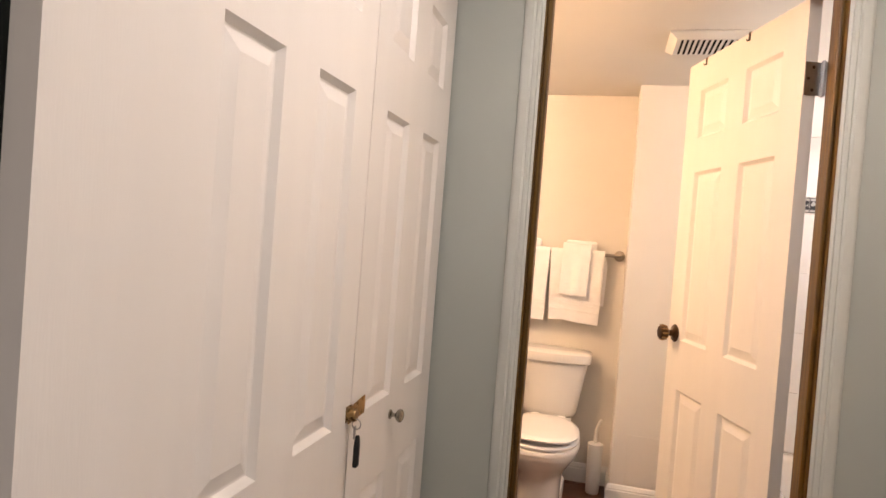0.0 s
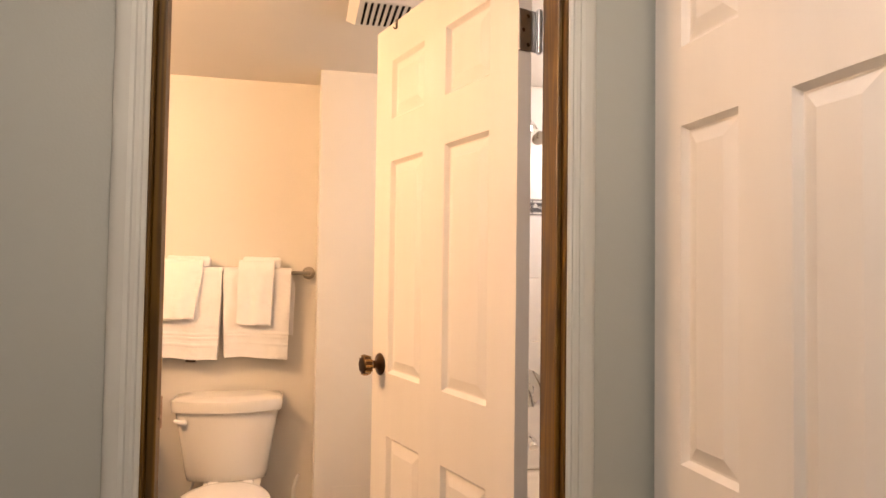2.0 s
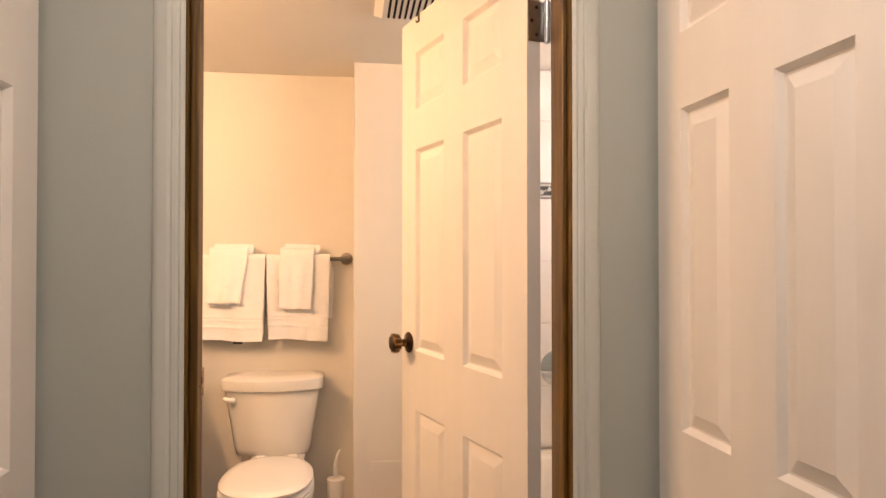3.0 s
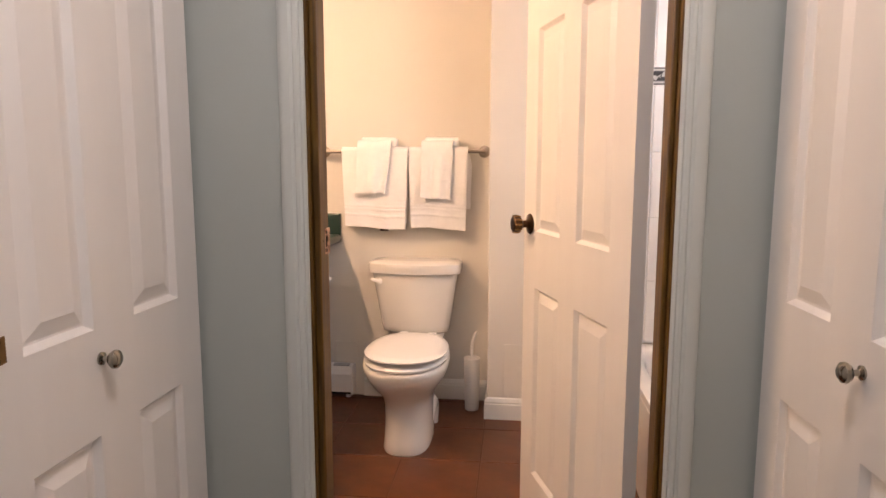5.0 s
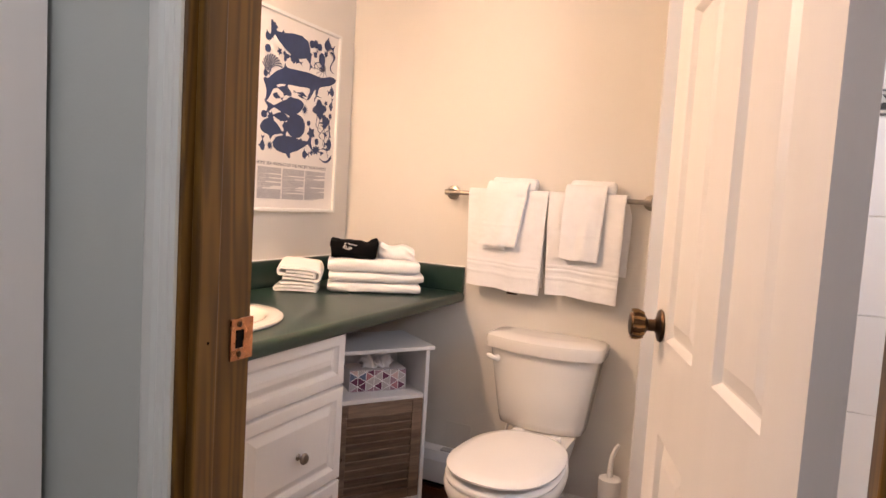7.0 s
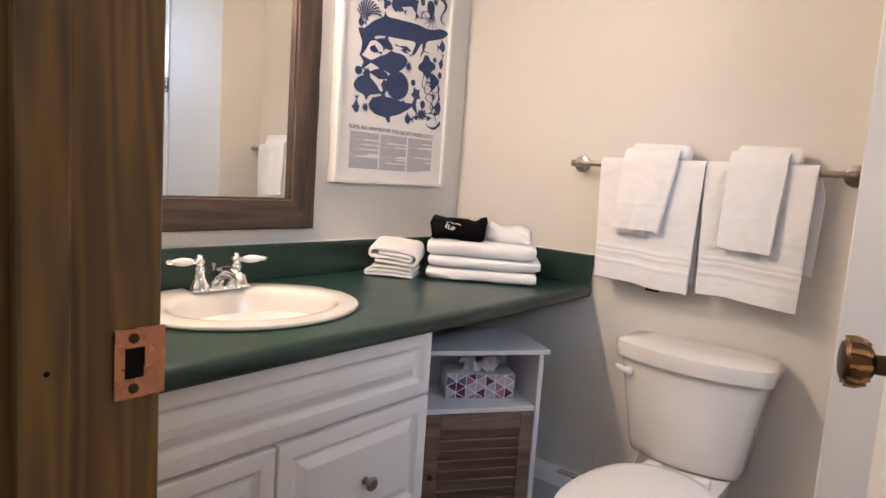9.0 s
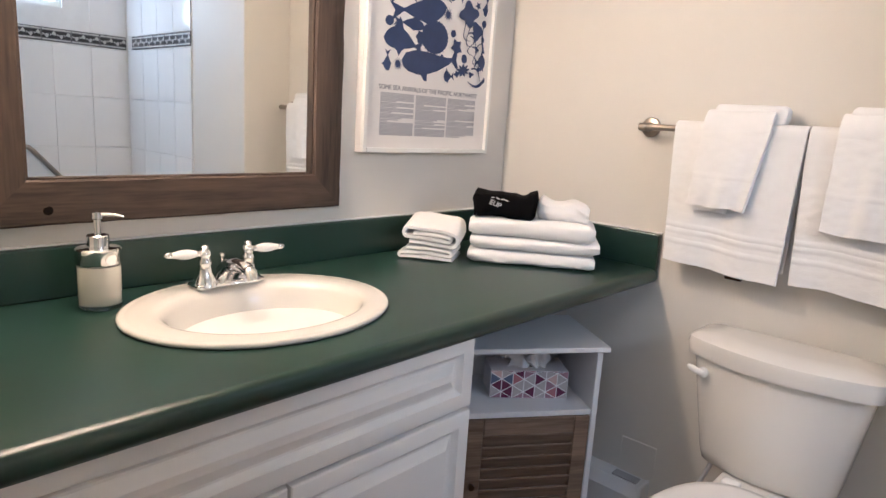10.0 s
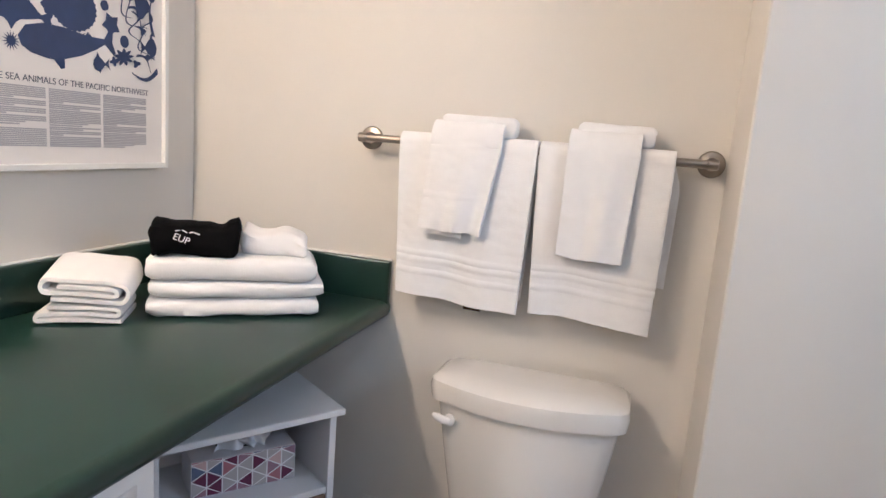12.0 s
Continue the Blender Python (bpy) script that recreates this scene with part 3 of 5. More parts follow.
# ---- vanity ----
CT = 0.872            # counter surface
CX = -0.532           # counter's front edge
VY1 = 2.533           # end of the cabinet
FX = -0.579           # cabinet carcass front

vanity = thing("vanity_cabinet", Matrix.Translation((FX, Y_BATH, 0)), "white vanity cabinet with raised-panel drawers and doors", "cabinet")


def vbox(x0, x1, y0, y1, z0, z1, bevel=0.0, seg=1):
    return box(x0 - FX, x1 - FX, y0 - Y_BATH, y1 - Y_BATH, z0, z1, bevel, seg)


part("body", vbox(X_LEFT + 0.004, FX, Y_BATH + 0.004, VY1 - 0.003, 0.09, CT - 0.044), M_CABINET, vanity)
# the shade of the toe recess is painted in as a near-black panel
part("toe_kick", vbox(X_LEFT + 0.004, FX - 0.06, Y_BATH + 0.004, VY1 - 0.003, 0.0, 0.09), M_RECESS_SHADE, vanity)
FRONT_STEPS = ((0.003, -0.0045), (0.009, -0.0065), (0.005, 0.0), (0.022, 0.0105), (0.003, 0.0))


def vanity_front(name, y0, y1, z0, z1, knob=None, rim=0.036):
    """A raised-panel front, 19 mm thick with softened edges, on the cabinet's face."""
    w, h = y1 - y0, z1 - z0
    bm = panelled(w, h, 0.019, ((rim, w - rim),), ((rim, h - rim),), FRONT_STEPS, both=False)
    edges = [e for e in bm.edges if all(abs(v.co.y + 0.019) < 1e-6 for v in e.verts) and
             (all(min(abs(v.co.x), abs(v.co.x - w)) < 1e-6 for v in e.verts) and abs(e.verts[0].co.x - e.verts[1].co.x) < 1e-6 or
              all(min(abs(v.co.z), abs(v.co.z - h)) < 1e-6 for v in e.verts) and abs(e.verts[0].co.z - e.verts[1].co.z) < 1e-6)]
    bmesh.ops.bevel(bm, geom=edges, offset=0.006, segments=3, affect="EDGES", profile=0.5)
    ob = part(name, bm, M_CABINET, vanity, smooth=25)
    ob.matrix_local = Matrix.Translation((0.001, y0 - Y_BATH, z0)) @ pose(0, 0, 0, 0, 0, 90)
    if knob:
        k = part("knob", turned([(0.010, 0), (0.010, 0.002), (0.0055, 0.005), (0.005, 0.013), (0.011, 0.016), (0.0165, 0.021), (0.017, 0.025), (0.013, 0.0295), (0.001, 0.031)], 24), M_NICKEL, ob, "brushed nickel knob", smooth=40)
        k.matrix_local = Matrix.Translation((knob[0], -0.019, knob[1])) @ pose(0, 0, 0, 90)
    return ob


vanity_front("drawer_front", 1.60, VY1 - 0.001, 0.662, 0.828)
vanity_front("drawer_front", 2.066, VY1 - 0.001, 0.355, 0.653, (0.250, 0.140))
vanity_front("drawer_front", 2.066, VY1 - 0.001, 0.105, 0.346, (0.250, 0.120))
vanity_front("cabinet_door", 1.60, 2.060, 0.105, 0.653, (0.435, 0.425))

# post-formed worktop: rounded nose, upstand with a thin pale seal
nose = [(CX - 0.014, CT - 0.044), (CX - 0.005, CT - 0.041), (CX, CT - 0.030), (CX, CT - 0.013), (CX + 0.0 - 0.004, CT - 0.005), (CX - 0.012, CT - 0.001), (CX - 0.020, CT), (X_LEFT + 0.040, CT), (X_LEFT + 0.003, CT), (X_LEFT + 0.003, CT - 0.044)]
worktop = thing("worktop", Matrix.Identity(4), "dark green laminate worktop with a rounded front edge", "worktop")
bm = loft([[(x, y, z) for x, z in nose] for y in (Y_BATH + 0.003, Y_BACK - 0.003)])
top = part("slab", bm, M_COUNTER, worktop, smooth=50)
cut = new("sink_cutout", mesh_of(loft([oval(0, 0, -0.1, 0.205, 0.235, 0.235, 48), oval(0, 0, 0.1, 0.205, 0.235, 0.235, 48)]), "sink_cutout", M_COUNTER))
SX, SY = -0.860, 2.194
cut.matrix_world = Matrix.Translation((SX, SY, CT))
mod = top.modifiers.new("sink_hole", "BOOLEAN")
mod.object, mod.solver, mod.operation = cut, "EXACT", "DIFFERENCE"
bpy.context.view_layer.update()
hole = bpy.data.meshes.new_from_object(top.evaluated_get(bpy.context.evaluated_depsgraph_get()))
top.modifiers.clear()
top.data = hole
bpy.data.objects.remove(cut)
BZ = CT + 0.108
part("upstand", box(X_LEFT + 0.003, X_LEFT + 0.022, Y_BATH + 0.003, Y_BACK - 0.003, CT, BZ, 0.004, 2), M_COUNTER, worktop)
part("upstand", box(X_LEFT + 0.022, CX - 0.002, Y_BACK - 0.022, Y_BACK - 0.003, CT - 0.036, BZ, 0.004, 2), M_COUNTER, worktop)
part("seal", box(X_LEFT + 0.0005, X_LEFT + 0.009, Y_BATH + 0.003, Y_BACK - 0.001, BZ - 0.001, BZ + 0.004, 0.0015), M_PLASTIC, worktop, "thin pale sealant bead")
part("seal", box(X_LEFT + 0.009, CX - 0.002, Y_BACK - 0.010, Y_BACK - 0.0005, BZ - 0.001, BZ + 0.004, 0.0015), M_PLASTIC, worktop, "thin pale sealant bead")

# drop-in oval basin
sink = thing("sink", Matrix.Translation((SX, SY, CT)), "cream oval drop-in basin set in a green worktop", "sink")
rings = []
for rx, ry, z, dx in ((0.222, 0.268, 0.0005, 0), (0.230, 0.277, 0.001, 0), (0.233, 0.280, 0.005, 0), (0.232, 0.279, 0.010, 0), (0.227, 0.274, 0.0125, 0), (0.221, 0.268, 0.0118, 0), (0.216, 0.263, 0.0128, 0), (0.205, 0.250, 0.0142, 0.002), (0.186, 0.229, 0.0146, 0.010), (0.173, 0.216, 0.0132, 0.016), (0.166, 0.208, 0.0085, 0.020), (0.161, 0.202, -0.001, 0.023), (0.155, 0.195, -0.020, 0.025), (0.147, 0.185, -0.052, 0.026), (0.132, 0.166, -0.098, 0.024), (0.103, 0.128, -0.138, 0.019), (0.050, 0.060, -0.160, 0.011), (0.021, 0.021, -0.164, 0.008)):
    rings.append([(dx + p[0], p[1], p[2]) for p in oval(0, 0, z, rx, ry, ry, 64)])
part("bowl", loft(rings, False, False), M_SINK, sink, smooth=60)
part("drain", turned([(0.021, 0), (0.023, 0.003), (0.015, 0.004), (0.012, 0.001), (0.001, 0.001)], 24, Matrix.Translation((0.008, 0, -0.165))), M_CHROME, sink, "chrome drain", smooth=40)

# two-handle centre-set tap with porcelain levers
tap = thing("faucet", Matrix.Translation((-1.022, 2.200, CT + 0.0146)), "chrome two-handle faucet with white porcelain levers", "faucet")
base = box(-0.026, 0.026, -0.082, 0.082, 0, 0.012, 0.006, 3)
part("base_plate", base, M_CHROME, tap, smooth=50)
for s in (-1, 1):
    post = part("handle_post", turned([(0.030, 0.004), (0.029, 0.010), (0.022, 0.020), (0.016, 0.034), (0.0135, 0.050), (0.015, 0.054), (0.014, 0.060), (0.011, 0.066), (0.013, 0.071), (0.014, 0.076), (0.011, 0.082), (0.007, 0.086), (0.008, 0.090), (0.005, 0.094), (0.0005, 0.095)], 24, Matrix.Translation((0, s * 0.052, 0))), M_CHROME, tap, smooth=50)
    d = Vector((0.10 * s if s < 0 else 0.25, s, 0.02)).normalized()
    p0 = Vector((0, s * 0.052, 0.076))
    part("collar", tube([p0 + d * 0.010, p0 + d * 0.018], [0.0075, 0.0065], 12), M_CHROME, post, smooth=50)
    part("lever", tube([p0 + d * t for t in (0.018, 0.024, 0.036, 0.050, 0.062, 0.070)], [0.0065, 0.0085, 0.0108, 0.0105, 0.0075, 0.0060], 16), M_SEAT, post, "white porcelain lever", smooth=60)
    part("tip", tube([p0 + d * t for t in (0.070, 0.073, 0.078, 0.083, 0.086)], [0.0062, 0.0068, 0.0066, 0.0048, 0.0010], 14), M_CHROME, post, smooth=60)
part("spout", tube([(-0.012, 0, 0.010), (-0.006, 0, 0.030), (0.012, 0, 0.044), (0.045, 0, 0.052), (0.080, 0, 0.052), (0.105, 0, 0.044), (0.112, 0, 0.030)], [0.022, 0.021, 0.0185, 0.016, 0.0150, 0.0145, 0.0125], 20), M_CHROME, tap, smooth=60)
part("lift_rod", turned([(0.0028, 0.03), (0.0028, 0.058), (0.0065, 0.061), (0.0065, 0.066), (0.001, 0.069)], 12, Matrix.Translation((-0.022, 0, 0))), M_CHROME, tap, smooth=40)

# soap dispenser
soap = thing("soap_dispenser", Matrix.Translation((-1.048, 1.943, CT)), "glass dispenser of cream soap with a chrome pump", "soap dispenser")
jar = part("glass_jar", turned([(0.001, 0.0005), (0.034, 0.0005), (0.0365, 0.004), (0.0365, 0.088), (0.0345, 0.090), (0.0335, 0.088), (0.0335, 0.012), (0.030, 0.009), (0.001, 0.009)], 40), M_GLASS, soap, smooth=40)
jar.visible_shadow = False
part("soap_fill", turned([(0.001, 0.0095), (0.0345, 0.0095), (0.0367, 0.0125), (0.0367, 0.0865), (0.001, 0.0865)], 40), M_SOAP, soap, "cream liquid soap", smooth=40)
part("collar", turned([(0.0375, 0.090), (0.0385, 0.092), (0.0385, 0.118), (0.036, 0.121), (0.019, 0.122), (0.019, 0.144), (0.017, 0.146), (0.001, 0.146)], 40), M_CHROME, soap, "chrome collar", smooth=35)
pump = part("pump_stem", turned([(0.0065, 0.146), (0.0065, 0.176), (0.0095, 0.178), (0.0095, 0.190), (0.001, 0.192)], 24), M_CHROME, soap, smooth=35)
part("nozzle", tube([(0, 0, 0.186), (0.014, 0.014, 0.187), (0.028, 0.028, 0.186), (0.034, 0.034, 0.183)], [0.0040, 0.0034, 0.0028, 0.0022], 12), M_CHROME, pump, smooth=50)

for piece in soap.children:
    piece.scale = (1.07, 1.07, 1.0)

# ---- mirror ----
MY0, MY1, MZ0, MZ1, MF = 1.762, 2.602, 1.026, 1.90, 0.090
mirror = thing("wall_mirror", Matrix.Translation((X_LEFT, (MY0 + MY1) / 2, MZ0)), "wall mirror in a rough brown reclaimed-wood frame", "mirror")


def rough_board(y0, y1, z0, z1, mitre):
    """A frame board, its face a little uneven; mitre: which ends run at 45 degrees."""
    bm = bmesh.new()
    level = (y1 - y0) > (z1 - z0)
    L, W = (y1 - y0, z1 - z0) if level else (z1 - z0, y1 - y0)
    n = 40
    rings = []
    for i in range(n + 1):
        t = i / n
        ring = []
        for v, d in ((0, 0.0), (0, 0.026), (0.004, 0.030), (W * 0.5, 0.0305), (W - 0.004, 0.030), (W, 0.026), (W, 0.0)):
            inner = v if mitre > 0 else W - v
            a, b = inner, L - inner
            s = a + (b - a) * t
            w = 0.0022 * noise.noise((s * 9 + y0 * 7, v * 30, z0 * 5 + d * 50)) + 0.0010 * noise.noise((s * 45, v * 60, z0))
            vv = v + (w if v in (0, W) or v < 0.006 or v > W - 0.006 else 0)
            p = (d + w * 0.4 if d else 0.0, (y0 + s if level else y0 + vv), (z0 + vv if level else z0 + s))
            ring.append(p)
        rings.append(ring)
    bm = loft(rings)
    bm.transform(Matrix.Translation((0.001, -(MY0 + MY1) / 2, -MZ0)))
    return bm


part("frame_board", rough_board(MY0, MY1, MZ0, MZ0 + MF, 1), M_FRAME_WOOD_Y, mirror, "weathered brown board", smooth=40)
part("frame_board", rough_board(MY0, MY1, MZ1 - MF, MZ1, -1), M_FRAME_WOOD_Y, mirror, "weathered brown board", smooth=40)
part("frame_board", rough_board(MY0, MY0 + MF, MZ0, MZ1, 1), M_FRAME_WOOD, mirror, "weathered brown board", smooth=40)
part("frame_board", rough_board(MY1 - MF, MY1, MZ0, MZ1, -1), M_FRAME_WOOD, mirror, "weathered brown board", smooth=40)
bm = box(0.004, 0.012, MY0 + 0.07 - (MY0 + MY1) / 2, MY1 - 0.07 - (MY0 + MY1) / 2, 0.07, MZ1 - MZ0 - 0.07)
part("glass", bm, M_MIRROR, mirror, "clear silvered glass")
part("knot_hole", turned([(0.011, 0), (0.009, 0.0004), (0.001, 0.0004)], 9, Matrix.Translation((0.0308, 1.885 - (MY0 + MY1) / 2, 0.030)) @ pose(0, 0, 0, 0, 90, 0)), M_RECESS_SHADE, mirror, "dark knot hole")
for iy0, iy1, iz0, iz1 in ((MY0 + MF, MY1 - MF, MZ0 + MF, MZ0 + MF + 0.004), (MY1 - MF - 0.004, MY1 - MF, MZ0 + MF, MZ1 - MF), (MY0 + MF, MY0 + MF + 0.004, MZ0 + MF, MZ1 - MF)):
    part("lip", box(0.012, 0.024, iy0 - (MY0 + MY1) / 2, iy1 - (MY0 + MY1) / 2, iz0 - MZ0, iz1 - MZ0), M_FRAME_WOOD, mirror, "raw wood lip")

# vanity light above the mirror: a bar with three globes
lamp = thing("vanity_light", Matrix.Translation((X_LEFT, 1.98, 2.06)), "chrome bar light with three warm globe bulbs", "wall lamp")
part("back_plate", box(0.001, 0.022, -0.30, 0.30, -0.05, 0.05, 0.006, 2), M_CHROME, lamp, smooth=40)
for k in (-1, 0, 1):
    socket = part("socket", turned([(0.012, 0.022), (0.012, 0.165), (0.022, 0.170), (0.022, 0.192), (0.017, 0.196)], 20, Matrix.Translation((0, k * 0.2, 0)) @ pose(0, 0, 0, 0, 90, 0)), M_CHROME, lamp, smooth=40)
    globe = bmesh.new()
    bmesh.ops.create_uvsphere(globe, u_segments=20, v_segments=12, radius=0.045, matrix=Matrix.Translation((0.235, k * 0.2, -0.02)))
    part("bulb", globe, M_BULB, socket, "glowing warm globe bulb", smooth=180)

# ---- toilet ----
TX = -0.092
toilet = thing("toilet", Matrix.Translation((TX, 2.90, 0)), "white two-piece toilet with its lid down", "toilet")


def tring(z, rx, y0, y1, power=2.3, n=48, cx=0.0):
    """A ring from front y0 to back y1 in room measure."""
    mid = y0 + (y1 - y0) * 0.45
    return oval(cx, mid - 2.90, z, rx, mid - y0, y1 - mid, n, power)


bowl = loft([tring(0.0, 0.104, 2.665, 3.10, 2.8), tring(0.012, 0.106, 2.660, 3.10, 2.8), tring(0.05, 0.103, 2.670, 3.10, 2.6), tring(0.13, 0.104, 2.682, 3.10), tring(0.20, 0.108, 2.678, 3.11), tring(0.245, 0.121, 2.655, 3.11), tring(0.29, 0.148, 2.605, 3.11), tring(0.335, 0.174, 2.572, 3.11), tring(0.365, 0.183, 2.560, 3.11), tring(0.385, 0.184, 2.558, 3.11), tring(0.394, 0.176, 2.568, 3.10)])
part("bowl", bowl, M_PORCELAIN, toilet, smooth=60)
trap = bmesh.new()
for s in (-1, 1):
    join(trap, tube([(s * 0.064, -0.02, 0.02), (s * 0.070, 0.03, 0.09), (s * 0.074, 0.08, 0.13), (s * 0.072, 0.13, 0.10), (s * 0.066, 0.16, 0.002)], [0.030, 0.038, 0.042, 0.043, 0.042], 18))
part("trapway", trap, M_PORCELAIN, toilet, smooth=70)
part("shelf", loft([tring(0.30, 0.10, 3.02, 3.33, 4), tring(0.36, 0.115, 3.02, 3.34, 4), tring(0.392, 0.118, 3.00, 3.34, 4)]), M_PORCELAIN, toilet, smooth=50)
seat = loft([tring(0.396, 0.170, 2.570, 3.105), tring(0.398, 0.178, 2.560, 3.110), tring(0.406, 0.181, 2.558, 3.110), tring(0.412, 0.176, 2.562, 3.106)])
part("seat", seat, M_SEAT, toilet, smooth=60)
lid = loft([tring(0.0, 0.170, 2.568, 3.105), tring(0.002, 0.177, 2.560, 3.108), tring(0.008, 0.178, 2.559, 3.108), tring(0.014, 0.171, 2.568, 3.102), tring(0.017, 0.145, 2.610, 3.08), tring(0.0175, 0.06, 2.74, 2.95)])
lid.transform(Matrix.Translation((0, 0.15, 0.414)) @ pose(0, 0, 0, -2.3, 0.8, 0) @ Matrix.Translation((0, -0.15, 0)))
part("seat_lid", lid, M_SEAT, toilet, "closed white plastic lid", smooth=50)
for s in (-1, 1):
    part("seat_hinge", box(s * 0.07 - 0.022, s * 0.07 + 0.022, 0.200, 0.232, 0.3925, 0.424, 0.006, 2), M_SEAT, toilet, smooth=50)


def tank_ring(z, hw, depth, bow, n=14):
    """Flat back, bowed front, rounded corners."""
    yb, pts = Y_BACK - 0.022 - 2.90, []
    yf = yb - depth
    r = min(0.034, depth * 0.3)
    for i in range(n + 1):
        u = -1 + 2 * i / n
        pts.append((u * (hw - r), yf - bow * (1 - u * u), z))
    s0, c0 = math.sin(radians(22)), math.cos(radians(22))
    turn = [((math.sin(a) - s0) / (1 - s0), (c0 - math.cos(a)) / c0) for a in (radians(k) for k in (34, 46, 60, 75, 90))]
    pts += [(hw - r + r * c, yf + r * 1.15 * s, z) for c, s in turn]
    pts += [(hw, yb - 0.02, z), (hw - 0.015, yb, z), (-hw + 0.015, yb, z), (-hw, yb - 0.02, z)]
    pts += [(-hw + r - r * c, yf + r * 1.15 * s, z) for c, s in turn[::-1]]
    return pts


tank_x = -0.030
tk = loft([tank_ring(0.392, 0.150, 0.120, 0.020), tank_ring(0.400, 0.165, 0.135, 0.026), tank_ring(0.430, 0.172, 0.140, 0.030), tank_ring(0.56, 0.192, 0.150, 0.034), tank_ring(0.698, 0.214, 0.156, 0.036)])
tk.transform(Matrix.Translation((tank_x, 0, 0)))
tank = part("tank", tk, M_PORCELAIN, toilet, smooth=75)
tl = loft([tank_ring(0.696, 0.218, 0.160, 0.036), tank_ring(0.700, 0.228, 0.168, 0.040), tank_ring(0.732, 0.232, 0.171, 0.044), tank_ring(0.747, 0.229, 0.168, 0.043), tank_ring(0.755, 0.216, 0.156, 0.038), tank_ring(0.757, 0.15, 0.10, 0.02)])
tl.transform(Matrix.Translation((tank_x, 0, 0)))
part("tank_lid", tl, M_PORCELAIN, tank, smooth=45)
fy = Y_BACK - 0.022 - 2.90 - 0.165
lever = part("flush_lever", turned([(0.014, 0), (0.014, 0.008), (0.010, 0.012), (0.001, 0.013)], 18, Matrix.Translation((tank_x - 0.170, fy - 0.002, 0.660)) @ pose(0, 0, 0, 90)), M_SEAT, tank, "white flush lever", smooth=40)
part("lever_arm", tube([(tank_x - 0.168, fy - 0.014, 0.660), (tank_x - 0.182, fy - 0.018, 0.663), (tank_x - 0.198, fy - 0.017, 0.668), (tank_x - 0.208, fy - 0.014, 0.671)], [0.008, 0.0095, 0.009, 0.005], 12), M_SEAT, lever, smooth=60)
# water valve and hose behind the bowl
valve = thing("water_valve", Matrix.Translation((-0.315, Y_BACK, 0.155)), "chrome shut-off valve with a braided hose", "valve")
part("escutcheon", turned([(0.028, 0.001), (0.024, 0.008), (0.010, 0.012)], 20, pose(0, 0, 0, 90)), M_STEEL, valve, smooth=40)
part("stem", tube([(0, -0.01, 0), (0, -0.07, 0)], 0.009, 12), M_STEEL, valve, smooth=40)
part("wheel", turned([(0.006, 0), (0.020, 0.004), (0.020, 0.012), (0.006, 0.016)], 16, Matrix.Translation((0, -0.07, 0)) @ pose(0, 0, 0, 90)), M_STEEL, valve, smooth=40)
part("hose", tube([(0, -0.05, 0.008), (0.0, -0.055, 0.08), (0.03, -0.07, 0.16), (0.055, -0.085, 0.236)], 0.006, 10), M_SHELF, valve, smooth=60)

# toilet brush in its holder
brush = thing("toilet_brush", Matrix.Translation((0.166, 3.232, 0)), "white plastic toilet brush standing in its tall holder", "toilet brush")
part("holder", turned([(0.001, 0.001), (0.033, 0.001), (0.035, 0.006), (0.038, 0.14), (0.041, 0.263), (0.0415, 0.270), (0.039, 0.271), (0.037, 0.263), (0.034, 0.2)], 32, None, False), M_PLASTIC, brush, smooth=50)
part("cap", turned([(0.036, 0.260), (0.0375, 0.270), (0.030, 0.274), (0.010, 0.275)], 32), M_PLASTIC, brush, smooth=40)
part("handle", tube([(0, 0, 0.270), (-0.002, 0.0, 0.30), (0.0, 0.0, 0.345), (0.012, 0.0, 0.385), (0.022, 0, 0.402)], [0.010, 0.0095, 0.0085, 0.0085, 0.006], 14), M_PLASTIC, brush, smooth=60)

# low electric heater along the back wall
heater = thing("baseboard_heater", Matrix.Translation((-0.60, Y_BACK, 0)), "white metal baseboard heater with a slotted top", "heater")
bm = loft([[(x, y, z) for y, z in ((-0.001, 0.022), (-0.058, 0.022), (-0.066, 0.035), (-0.066, 0.130), (-0.050, 0.168), (-0.001, 0.176))] for x in (-0.26, 0.122)])
part("cover", bm, M_SHELF, heater)
part("end_cap", box(0.122, 0.132, -0.068, -0.001, 0.020, 0.180, 0.003), M_SHELF, heater)
part("slot", box(-0.25, 0.118, -0.067, -0.064, 0.0245, 0.034), M_RECESS_SHADE, heater)
part("slot", box(0.020, 0.105, -0.047, -0.012, 0.1710, 0.1765), M_INK_GREY, heater, "grey vent slot")
for fx in (-0.22, 0.09):
    part("foot", box(fx, fx + 0.02, -0.05, -0.01, 0, 0.022), M_SHELF, heater)

